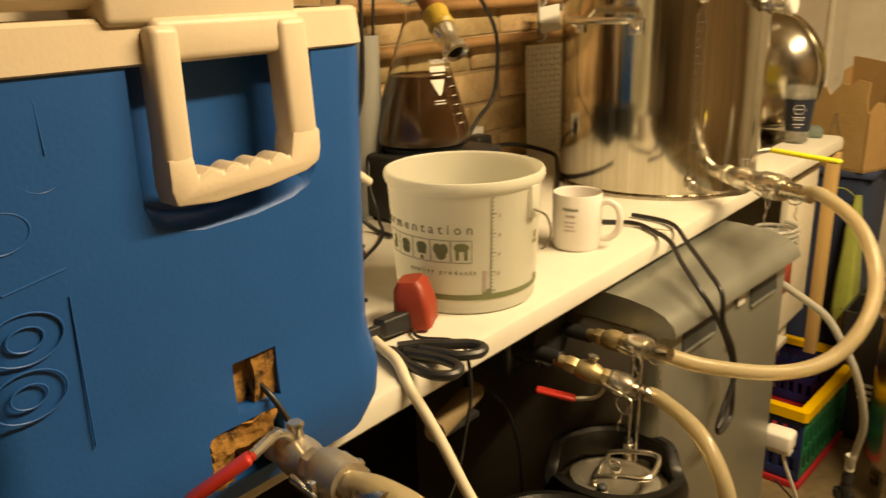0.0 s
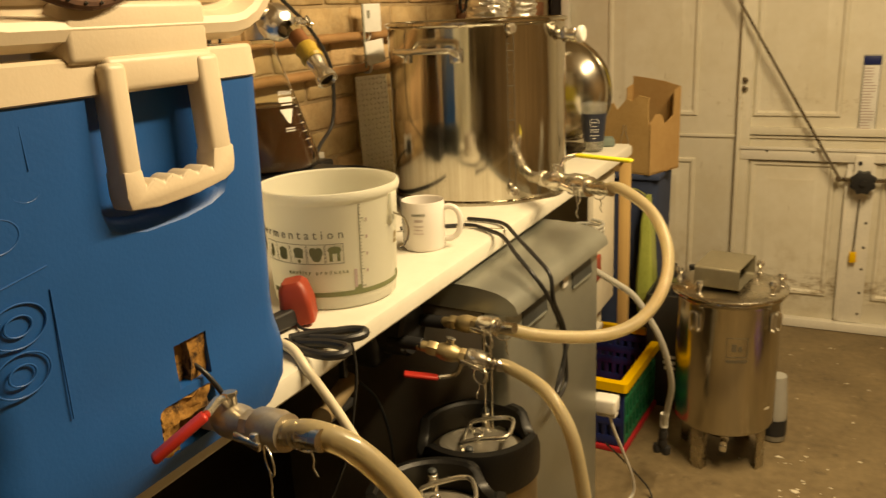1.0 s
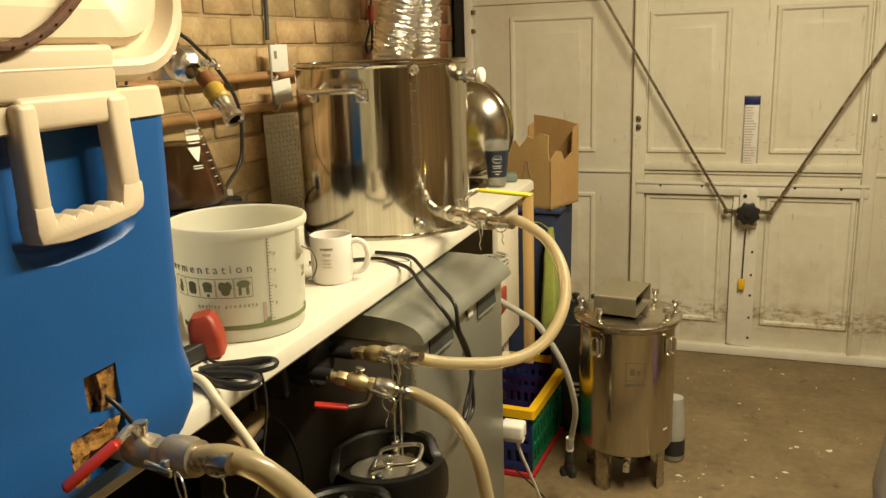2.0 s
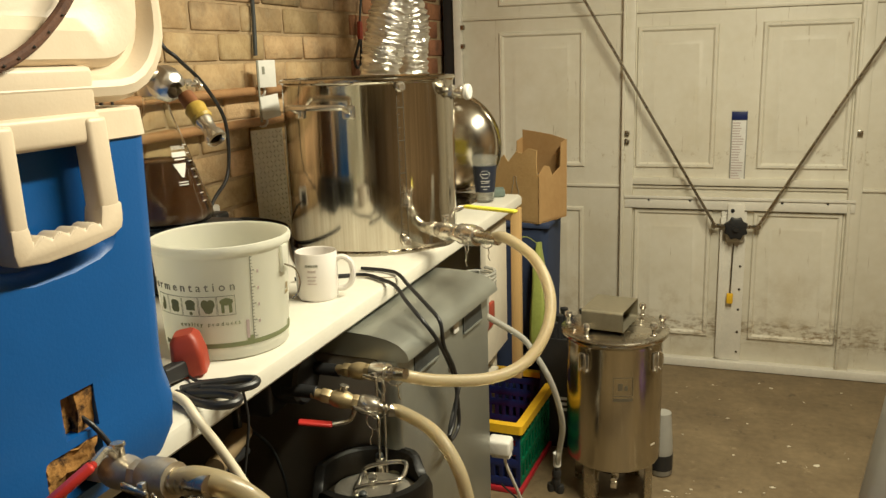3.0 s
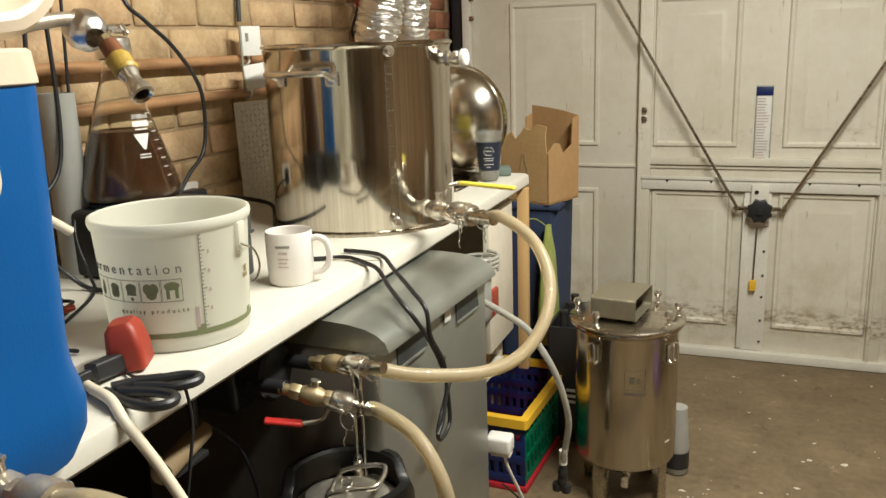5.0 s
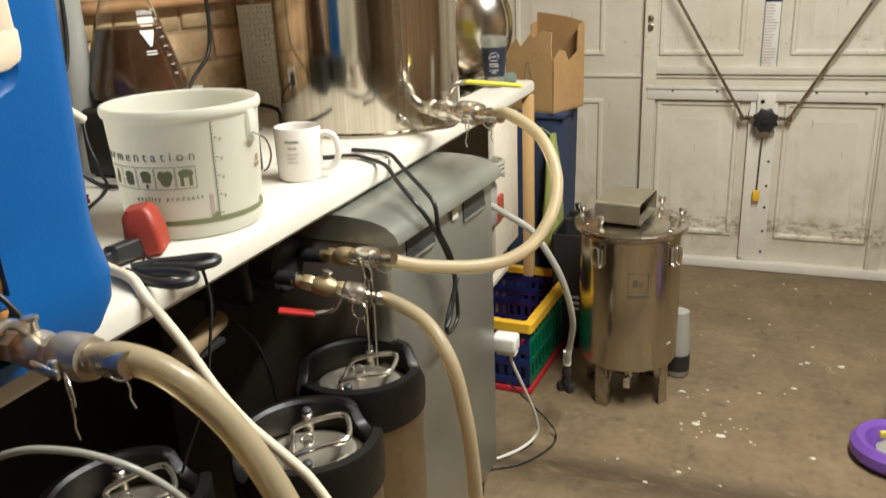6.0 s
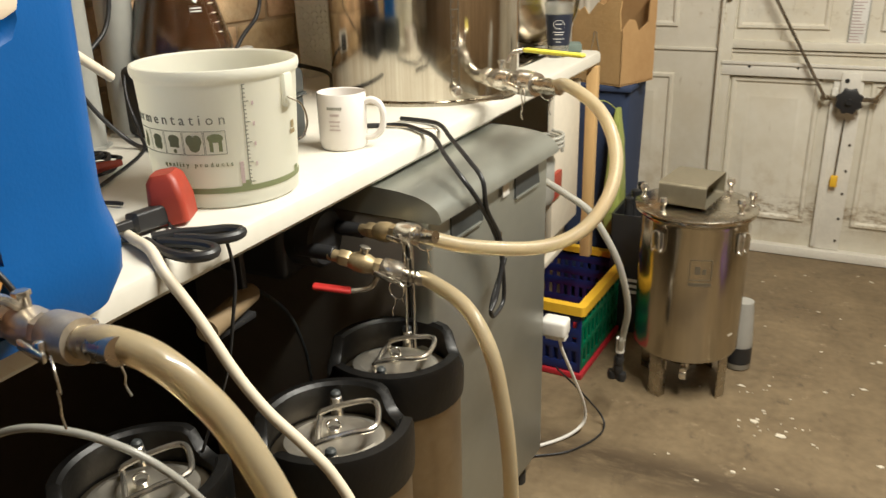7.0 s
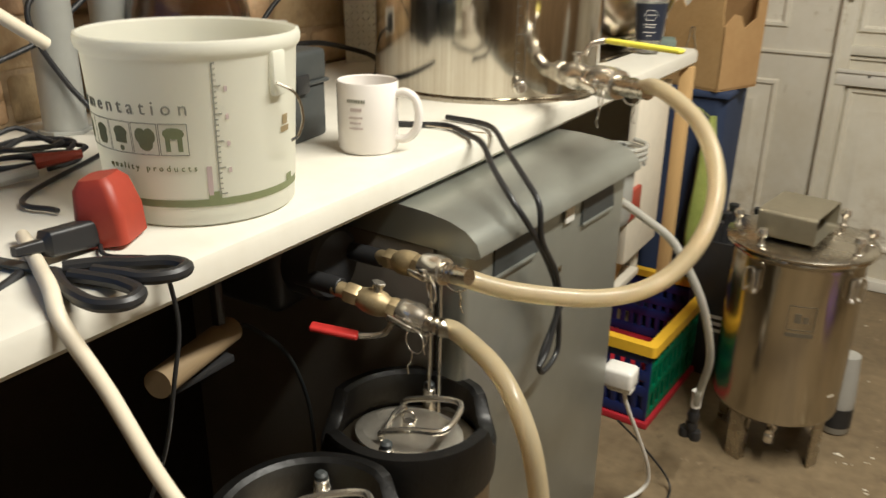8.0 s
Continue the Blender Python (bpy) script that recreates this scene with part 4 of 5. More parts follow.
# ---- soda kegs under the bench ----
def corny(at_, turn, label):
    k = thing("soda_keg", at_, label, "keg", "soda kegs under the worktop", (0, 0, turn))
    part("body", lathe([(0, 0.03), (0.095, 0.03), (0.103, 0.05), (0.1045, 0.08), (0.1045, 0.53), (0.102, 0.558), (0.090, 0.574), (0.06, 0.582), (0.0, 0.582)], 48), "keg_body", k)
    part("base_boot", lathe([(0, 0.002), (0.100, 0.0), (0.108, 0.004), (0.1085, 0.085), (0.1045, 0.09), (0.09, 0.088)], 40), "rubber", k, "black rubber boot")
    bm = bmesh.new()
    prof = [(0.1055, 0.545), (0.1095, 0.549), (0.1105, 0.575), (0.1105, 0.618), (0.108, 0.625), (0.096, 0.627), (0.091, 0.622), (0.090, 0.590), (0.094, 0.570)]
    seg = 56
    def hgt(a, z):
        dip = max(0.0, 1 - (abs(((a - 20 + 180) % 360) - 180) / 26) ** 4) + max(0.0, 1 - (abs(((a - 200 + 180) % 360) - 180) / 26) ** 4)
        return z - 0.035 * dip * max(0, (z - 0.56)) / 0.065
    rows = [[bm.verts.new((r * math.cos(2 * math.pi * i / seg), r * math.sin(2 * math.pi * i / seg), hgt(360 * i / seg, z))) for i in range(seg)] for r, z in prof]
    for p, q in zip(rows, rows[1:]):
        for i in range(seg):
            bm.faces.new((p[i], p[(i + 1) % seg], q[(i + 1) % seg], q[i]))
    part("rubber_collar", bm, "rubber", k, "thick black rubber collar with grip cutouts")
    lid = part("lid", xf(lathe([(0, 0.562), (0.050, 0.562), (0.056, 0.570), (0.056, 0.574), (0.048, 0.577), (0.040, 0.574), (0.0, 0.577)], 36), pose(0, 0, 0.018) @ Matrix.Diagonal((1.25, 1.0, 1, 1))), "keg_lid", k)
    part("bail", add(tube([(-0.02, -0.036, 0.596), (-0.02, -0.038, 0.610), (0.02, -0.038, 0.622), (0.055, -0.034, 0.626), (0.062, 0, 0.626), (0.055, 0.034, 0.626), (0.02, 0.038, 0.622), (-0.02, 0.038, 0.610), (-0.02, 0.036, 0.596)], 0.0042, 8),
                     tube([(-0.02, -0.03, 0.606), (-0.02, 0, 0.612), (-0.02, 0.03, 0.606)], 0.004, 8)), "chrome", lid, "bent steel lid bail")
    part("relief_valve", add(cyl(0.008, 0.016, (0, 0, 0.592), "z", 10), ring(0.009, 0.0015, (0, 0, 0.612), (90, 0, 0))), "chrome", lid)
    for sy in (-1, 1):
        p = part("post", add(cyl(0.012, 0.02, (0, sy * 0.072, 0.556), "z", 6), cyl(0.009, 0.046, (0, sy * 0.072, 0.57), "z", 16, 0.002), cyl(0.0105, 0.005, (0, sy * 0.072, 0.60), "z", 16)), "chrome", k)
        part("post_cap", cyl(0.0075, 0.012, (0, sy * 0.072, 0.612), "z", 12, 0.003), "charcoal", p)
    return k


keg = corny((0.668, 1.362, 0), 12, "steel soda keg with black collar beside the silver appliance")
for x, y, a, lab in ((0.692, 1.143, 30, "steel soda keg with black collar among other kegs"), (0.535, 0.945, 48, "steel soda keg with black rubber collar under the cool box")):
    tagged(copy_thing(keg, pose(x, y, 0, 0, 0, a)), lab)


# ---- conical-lidded brew vessel on legs ----
def vessel():
    v = thing("brew_vessel", (0.947, 2.54, 0), "satin stainless brewing vessel on four legs standing on the floor", "brew vessel")
    R = 0.1435
    part("body", lathe([(0, 0.116), (0.10, 0.118), (0.130, 0.122), (R - 0.004, 0.129), (R, 0.140), (R, 0.505), (R + 0.002, 0.515), (R + 0.012, 0.523), (R + 0.016, 0.528), (R + 0.014, 0.533), (R + 0.004, 0.535), (R - 0.003, 0.531), (R - 0.003, 0.145), (0, 0.125)], 72), "vessel", v)
    lid = part("lid", lathe([(R + 0.016, 0.534), (R + 0.018, 0.539), (R + 0.012, 0.543), (0.11, 0.551), (0.05, 0.556), (0, 0.558)], 64), "steel_dull", v)
    part("weight_box", xf(loft([(-0.062, 0.031, 0.086, 0.010), (0.062, 0.031, 0.086, 0.010), (0.062, 0.0295, 0.0845, 0.009), (-0.058, 0.0295, 0.0845, 0.009)]),
                              Matrix.Translation((-0.012, -0.02, 0.590)) @ Matrix(((0, -0.14, 0.99, 0), (0, -0.99, -0.14, 0), (1, 0, 0, 0), (0, 0, 0, 1)))), "sheet_steel", lid, "folded steel box lying on the lid")
    for i, a in enumerate((5, 60, 112, 185, 242, 330)):
        ca, sa_ = math.cos(radians(a)), math.sin(radians(a))
        part("stud", add(cyl(0.006, 0.035, (0.140 * ca, 0.140 * sa_, 0.536), "z", 10), xf(lathe([(0, -0.012), (0.009, -0.009), (0.012, 0), (0.009, 0.009), (0, 0.012)], 14), pose(0.140 * ca, 0.140 * sa_, 0.576)), cyl(0.009, 0.01, (0.140 * ca, 0.140 * sa_, 0.540), "z", 8)), "chrome", lid)
    for a in (-118, -28, 62, 152):
        m = Matrix.Rotation(radians(a), 4, "Z")
        h = part("clamp", add(xf(box(0.005, 0.03, 0.055, (R + 0.003, 0, 0.465), 0.002), m), xf(tube([(R + 0.004, -0.011, 0.448), (R + 0.016, -0.012, 0.443), (R + 0.018, -0.012, 0.488), (R + 0.012, 0, 0.498), (R + 0.018, 0.012, 0.488), (R + 0.016, 0.012, 0.443), (R + 0.004, 0.011, 0.448)], 0.0025, 8), m)), "chrome", v)
    for a in (-115, -25, 65, 155):
        m = Matrix.Rotation(radians(a), 4, "Z")
        part("leg", xf(add(box(0.005, 0.038, 0.128, (R - 0.016, 0, 0.064), 0.001), box(0.024, 0.005, 0.128, (R - 0.027, 0.0165, 0.064), 0.001)), m), "steel_dull", v)
    la = -72
    lr = R + 0.0003
    side = 0.058
    logo = part("logo_patch", add(wrap(at(plate(side, 0.0018), -side / 2, 0.4302), lr, la), wrap(at(plate(side, 0.0018), -side / 2, 0.374), lr, la), wrap(at(plate(0.0018, side), -side / 2, 0.374), lr, la), wrap(at(plate(0.0018, side), side / 2 - 0.0018, 0.374), lr, la),
                              wrap(at(plate(0.014, 0.022), -0.015, 0.392), lr, la), wrap(at(plate(0.010, 0.015), 0.004, 0.392), lr, la)), "etch", v, "etched square maker's mark")
    part("mark_bar", wrap(at(plate(side, 0.009), -side / 2, 0.358), lr, la), "etch", v)
    part("drain_valve", add(cyl(0.012, 0.03, (0.02, -0.09, 0.088), "z", 12), cyl(0.010, 0.04, (0.02, -0.12, 0.092), "y", 12), box(0.02, 0.02, 0.022, (0.02, -0.115, 0.08), 0.004)), "chrome", v)
    part("burner_cup", lathe([(0, 0.075), (0.05, 0.075), (0.06, 0.09), (0.06, 0.118), (0, 0.118)], 24), "black", v)
    part("weld_tag", wrap(at(plate(0.02, 0.005), 0.05, 0.20), lr, la + 20), "chip", v)
    return v


vessel()


# ---- folding crate and things by the shelf ----
def crate():
    c = thing("folding_crate", (0.51, 2.66, 0), "folding plastic crate with yellow rim, navy and green sides", "crate", turn=(0, 0, -3))
    hx, hy, h = 0.185, 0.235, 0.235
    part("base", box(2 * hx, 2 * hy, 0.018, (0, 0, 0.009), 0.003), "crate_red", c, "red crate base")
    for s in (-1, 1):
        side = part("side", box(0.008, 2 * hy - 0.02, 0.02, (s * (hx - 0.012), 0, 0.03), 0.001), "crate_green", c, "green slotted crate side")
        for z in (0.095, 0.16, 0.20):
            part("rail", box(0.008, 2 * hy - 0.02, 0.02, (s * (hx - 0.012), 0, z), 0.001), "crate_green", side)
        for i in range(12):
            part("slat", box(0.007, 0.016, 0.19, (s * (hx - 0.012), -hy + 0.03 + 0.037 * i, 0.115), 0.001), "crate_green", side)
        end = part("end", box(2 * hx - 0.03, 0.008, 0.028, (0, s * (hy - 0.012), 0.035), 0.001), "crate_blue", c, "navy slotted crate end")
        for z in (0.10, 0.145, 0.195):
            part("rail", box(2 * hx - 0.03, 0.008, 0.028, (0, s * (hy - 0.012), z), 0.001), "crate_blue", end)
        for i in range(13):
            part("slat", box(0.015, 0.007, 0.19, (-hx + 0.025 + 0.0275 * i, s * (hy - 0.012), 0.115), 0.001), "crate_blue", end)
    part("liner", add(box(2 * hx - 0.05, 0.004, 0.10, (0, -hy + 0.022, 0.07), 0), box(0.004, 2 * hy - 0.05, 0.18, (hx - 0.022, 0, 0.11), 0)), "crate_blue", c)
    part("rim", loft([(h - 0.028, hx - 0.004, hy - 0.004, 0.012), (h - 0.028, hx + 0.004, hy + 0.004, 0.012), (h, hx + 0.004, hy + 0.004, 0.012), (h, hx - 0.022, hy - 0.022, 0.008), (h - 0.02, hx - 0.022, hy - 0.022, 0.008)], cap=False), "crate_yellow", c, "yellow crate rim")
    return c


crate()


def carton():
    b = thing("cardboard_box", (0.562, 3.07, 0.765), "torn open brown cardboard bottle box with handle hole", "cardboard box", turn=(0, 0, -22))
    w, d = 0.098, 0.088
    part("front", xf(prism([(-w, 0), (w, 0), (w, 0.17), (0.092, 0.165), (0.086, 0.22), (0.090, 0.262), (0.052, 0.268), (0.022, 0.248), (0.0, 0.255), (-0.015, 0.238), (-0.037, 0.215), (-0.055, 0.24), (-0.075, 0.225), (-w, 0.265)], 0.004), pose(0, -d, 0)), "cardboard_in", b, "torn front flap")
    part("back", xf(prism([(-w, 0), (w, 0), (w, 0.285), (0.036, 0.30), (-0.043, 0.31), (-w, 0.315)], 0.004), pose(0, d, 0)), "cardboard", b)
    for s in (-1, 1):
        side = [(-d, 0), (d, 0), (d, 0.285), (0.055, 0.275), (0.050, 0.19), (0.0, 0.165), (-0.022, 0.20), (-0.050, 0.205), (-d, 0.175)]
        part("side", xf(prism(side, 0.004), Matrix.Translation((s * w, 0, 0)) @ Matrix.Rotation(radians(90), 4, "Z")), "cardboard", b)
    part("bottom", box(2 * w, 2 * d, 0.004, (0, 0, 0.004), 0), "cardboard", b)
    # black plate across the inside stands in for the shade in the open box
    part("inner_lining", box(2 * w - 0.02, 2 * d - 0.02, 0.01, (0, 0, 0.15), 0.002), "black", b)
    part("bottle_print", add(tube([(-0.02, -d - 0.001, 0.05), (-0.02, -d - 0.001, 0.11), (-0.012, -d - 0.001, 0.14), (-0.010, -d - 0.001, 0.165), (0.0, -d - 0.001, 0.165), (0.002, -d - 0.001, 0.14), (0.012, -d - 0.001, 0.11), (0.012, -d - 0.001, 0.05)], 0.001, 4, curved=False)), "print_grey", b)
    return b


carton()
bag = thing("storage_tub", (0.535, 3.11, 0), "navy cloth covered stack carrying the cardboard box", "storage tub")
part("tub", loft([(0.0, 0.10, 0.13, 0.03), (0.4, 0.105, 0.135, 0.03), (0.745, 0.11, 0.14, 0.03)]), "bag_navy", bag)
part("lid", box(0.24, 0.30, 0.018, (0.0, 0.0, 0.755), 0.004), "bag_navy", bag)
gb = thing("plastic_bag", (0.62, 2.95, 0.28), "crumpled lime green plastic bag hanging by the post", "bag")
random.seed(9)
bm = loft([(0.0, 0.022, 0.035, 0.01), (0.08, 0.03, 0.05, 0.015), (0.2, 0.026, 0.042, 0.012), (0.32, 0.018, 0.03, 0.01), (0.42, 0.006, 0.012, 0.004)], 4)
bmesh.ops.subdivide_edges(bm, edges=bm.edges[:], cuts=2)
for v in bm.verts:
    v.co += 0.006 * noise.noise_vector(v.co * 40)
part("film", bm, "bag_green", gb, sharp=60)
hook = part("hook", tube([(0, 0, 0.41), (-0.03, -0.06, 0.45), (-0.055, -0.15, 0.46)], 0.002, 6), "bag_green", gb)


# ---- along the brick wall ----
for z, lab in ((1.281, "brown painted copper pipe on the brick wall, upper one"), (1.198, "brown painted copper pipe on the brick wall, lower one")):
    p = thing("pipe", (0.028, 0.2, z), lab, "pipe")
    part("pipe_run", tube([(0, 0, 0), (0, 1.0, 0), (0, 2.9, 0.0)], 0.0115, 14, curved=False), "copper", p)
    for y in (0.6, 1.93, 2.75):
        clip = part("pipe_clip", add(ring(0.0145, 0.0035, (0, y, 0), (90, 0, 0)), box(0.022, 0.012, 0.012, (-0.016, y, 0), 0.002)), "white", p, "white plastic pipe clip")
lf = thing("leaflet", (0.058, 2.118, 1.2), "two white cards tucked behind the wall pipes", "card", turn=(0, 0, -22))
part("card", box(0.002, 0.062, 0.072, (0.0, 0.0, 0.126), 0.0005), "paper", lf)
part("card", box(0.002, 0.060, 0.062, (0.003, 0.004, 0.038), 0.0005, turn=(7, 0, 0)), "paper", lf)
part("card_spine", box(0.004, 0.006, 0.165, (0.001, -0.028, 0.08), 0.001), "print_grey", lf)
part("print_bar", box(0.001, 0.008, 0.02, (0.002, -0.01, 0.135), 0), "print_grey", lf)

tp = thing("tread_plate", (0.046, 2.128, 0.9), "small aluminium tread plate propped against the brick wall", "metal plate", turn=(0, -2, -18))
part("sheet", box(0.003, 0.112, 0.276, (0, 0, 0.138), 0.0008), "tread", tp)
bumps = []
for i in range(8):
    for j in range(20):
        stud = xf(lathe([(0.0058, 0.0), (0.0038, 0.0024), (0, 0.0034)], 8), Matrix.Diagonal((1.0, 0.42, 1.0, 1)))
        bumps.append(xf(stud, Matrix.Translation((0.0015, -0.049 + i * 0.014, 0.009 + j * 0.0136)) @ Matrix.Rotation(radians(90), 4, "Y") @ Matrix.Rotation(radians(45 if (i + j) % 2 else -45), 4, "Z")))
tagged(part("raised_studs", add(*bumps), "tread", tp), kind="stuff")


def duct(pts, r):
    d = thing("flexible_duct", pts[0], "crinkled aluminium foil extraction duct rising behind the kettle", "duct", "foil ducts")
    line = rel(d, pts)
    bm = tube(line, lambda s: r * (1 + 0.05 * math.sin(s * 2 * math.pi * 40) + 0.03 * math.sin(s * 2 * math.pi * 17.3)), 40, 60)
    for v in bm.verts:
        v.co += 0.005 * noise.noise_vector(v.co * 26) + 0.0045 * noise.noise_vector(v.co * 75)
    part("foil_tube", bm, "foil", d, sharp=28)
    return d


duct([(0.20, 2.47, 0.903), (0.215, 2.48, 1.15), (0.231, 2.49, 1.316), (0.245, 2.50, 1.39), (0.262, 2.50, 1.464), (0.285, 2.50, 1.535), (0.33, 2.48, 1.66), (0.36, 2.45, 1.9), (0.36, 2.45, 2.3)], 0.060)
duct([(0.28, 2.66, 0.91), (0.27, 2.66, 1.2), (0.27, 2.66, 1.33), (0.275, 2.66, 1.42), (0.27, 2.66, 1.50), (0.22, 2.66, 1.60), (0.2, 2.62, 1.9), (0.2, 2.62, 2.3)], 0.052)


def wire(name, pts, r, material, label, category="cable", group=""):
    w = thing(name, pts[0], label, category, group)
    part("sheath", tube(rel(w, pts), r, 12, 9), material, w)
    return w


wire("wall_cable", [(0.05, 1.60, 1.62), (0.07, 1.66, 1.42), (0.10, 1.683, 1.37), (0.10, 1.767, 1.313), (0.10, 1.839, 1.23), (0.10, 1.847, 1.148), (0.10, 1.827, 1.082), (0.10, 1.767, 1.039), (0.11, 1.70, 0.98), (0.13, 1.68, 0.91)], 0.0045, "black", "black cable hanging in a bow beside the flask")
wire("wall_cable", [(0.012, 2.150, 2.0), (0.012, 2.152, 1.52), (0.014, 2.143, 1.375)], 0.006, "charcoal", "dark cable running down the brick wall")
wire("wall_cable", [(0.10, 1.40, 1.5), (0.10, 1.358, 1.157), (0.10, 1.304, 1.069), (0.12, 1.33, 0.98), (0.16, 1.367, 0.912), (0.22, 1.36, 0.906)], 0.004, "black", "black cable hanging behind the bucket")
wire("wall_cable", [(0.09, 1.44, 1.5), (0.10, 1.427, 1.153), (0.10, 1.364, 1.062), (0.10, 1.294, 1.024), (0.10, 1.15, 1.0), (0.12, 0.98, 1.05)], 0.004, "black", "black cable swinging across the wall")
wire("wall_cable", [(0.08, 1.50, 1.5), (0.09, 1.46, 1.10), (0.11, 1.42, 0.99), (0.15, 1.40, 0.92), (0.22, 1.33, 0.906), (0.33, 1.12, 0.906), (0.40, 1.11, 0.906)], 0.003, "black", "thin black cable trailing onto the worktop")
tool = thing("hanging_tool", (0.02, 2.82, 1.34), "red handled tool hanging on the brick wall", "tool")
part("red_grip", tube([(0, 0.0, 0.085), (0, 0.002, 0.145)], 0.010, 10, curved=False), "red", tool)
part("shank", tube([(0, 0.002, 0.145), (0, 0.03, 0.25)], 0.004, 8, curved=False), "charcoal", tool)
part("loop", tube([(0, -0.005, 0.085), (0.0, -0.03, 0.05), (0, -0.055, 0.015), (0, -0.04, -0.01), (0, -0.01, 0.0), (0, 0.0, 0.03), (0, 0.004, 0.085)], 0.005, 8), "black", tool)
for x, y, r, h in ((0.085, 1.345, 0.030, 0.30), (0.075, 1.455, 0.032, 0.34)):
    tb = thing("sample_tube", (x, y, 0.9), "cloudy upright acrylic sample tube on the worktop", "tube", "sample tubes")
    part("cylinder", lathe([(0, 0), (r, 0), (r, h), (r - 0.002, h), (r - 0.002, 0.004), (0, 0.004)], 28), "clear_block", tb)
    part("foot", cyl(r + 0.008, 0.006, (0, 0, 0), "z", 6), "clear_block", tb)
sk = thing("wall_socket", (0.004, 1.85, 0.935), "white wall socket on the bricks behind the bucket", "socket")
part("plate", box(0.02, 0.10, 0.07, (0.01, 0.0, 0.035), 0.004, 3), "white", sk)
ps = thing("power_plug", (0.026, 1.845, 0.95), "black mains plug pushed into the wall socket", "plug")
part("plug_body", box(0.045, 0.055, 0.045, (0.022, 0, 0.022), 0.008, 3), "black", ps)
part("lead", tube(rel(ps, [(0.06, 1.86, 0.965), (0.075, 1.93, 0.962), (0.095, 2.0, 0.945), (0.13, 2.04, 0.925), (0.17, 1.99, 0.906), (0.27, 1.83, 0.906), (0.34, 1.73, 0.906)]), 0.005, 8), "black", ps)

# brass valve hooked over the rim of the cool box
bv_a, bv_b = Vector((0.560, 1.050, 1.337)), Vector((0.635, 1.026, 1.260))
bv = new("spare_valve")
bv.matrix_world = along(bv_a, bv_b)
tagged(bv, "brass and steel pipe valve resting on the cool box rim", "valve")
def turned_x(prof, seg=22):
    return xf(lathe([(0.66 * r, 0.66 * z) for r, z in prof], seg), pose(0, 0, 0, 0, 90, 0))
part("tail_piece", turned_x([(0, 0.0), (0.008, 0.0), (0.009, 0.03), (0.0125, 0.034), (0.0125, 0.05), (0, 0.05)], 8), "brass", bv)
part("sleeve", turned_x([(0, 0.048), (0.0165, 0.048), (0.017, 0.085), (0.0, 0.085)]), "bronze", bv, "dull copper sleeve")
part("tape_wrap", turned_x([(0, 0.080), (0.0195, 0.080), (0.022, 0.086), (0.020, 0.098), (0.022, 0.110), (0.019, 0.116), (0, 0.116)], 14), "tape", bv, "yellow tape wrapping")
part("coupler", turned_x([(0.0, 0.112), (0.017, 0.112), (0.0175, 0.122), (0.0145, 0.132), (0.0145, 0.146), (0.019, 0.153), (0.0205, 0.160), (0.0205, 0.168), (0.0165, 0.170), (0.0125, 0.166), (0.012, 0.12)]), "chrome", bv, "bright steel coupler with open end")
# black disc stands in for the shade down the coupler's open end
part("bore", turned_x([(0, 0.135), (0.0123, 0.135), (0.0123, 0.137), (0, 0.137)]), "black", bv)
part("wing_nut", add(box(0.016, 0.005, 0.008, (0.024, 0.018, 0.014), 0.002), cyl(0.0035, 0.016, (0.024, 0.006, 0.012), "y", 10), cyl(0.005, 0.012, (0.014, 0.004, 0.006), "y", 10)), "chrome", bv)
part("arm", tube([bv.matrix_world.inverted() @ Vector(p) for p in ((0.565, 1.048, 1.333), (0.55, 1.02, 1.343), (0.54, 0.96, 1.335), (0.54, 0.885, 1.322))], 0.008, 12), "nickel", bv, "dull metal arm reaching to the cool box rim")
part("foil_wrap", xf(lathe([(0.010, -0.02), (0.022, -0.015), (0.024, 0.0), (0.02, 0.012), (0.012, 0.018)], 9), pose(0.006, -0.012, -0.004, 0, 70, 0)), "foil", bv)

# ---- sink end ----
sink = thing("sink", (0.30, 2.58, 0.9), "stainless steel sink let into the worktop", "sink")
part("sink_rim", loft([(0.0005, 0.19, 0.19, 0.05), (0.004, 0.187, 0.187, 0.05), (0.004, 0.165, 0.165, 0.05), (0.001, 0.155, 0.155, 0.05)]), "steel", sink)


def bowl():
    b = new("mixing_bowl")
    axis = Vector((0.16, 0.98, 0.10)).normalized()
    b.matrix_world = Matrix.Translation((0.375, 2.765, 1.072)) @ axis.to_track_quat("Z", "Y").to_matrix().to_4x4()
    tagged(b, "polished steel mixing bowl standing on its edge by the sink", "bowl")
    R = 0.162
    prof = [(R * math.sin(radians(a)), -0.100 * math.cos(radians(a))) for a in range(0, 91, 6)]
    inner = [((R - 0.0015) * math.sin(radians(a)), -0.0985 * math.cos(radians(a))) for a in range(90, -1, -6)]
    part("shell", lathe([(max(r, 0), z) for r, z in prof] + [(R + 0.008, 0.001), (R + 0.009, 0.005), (R + 0.004, 0.006)] + [(max(r, 0), z) for r, z in inner], 72), "polished", b)
    return b


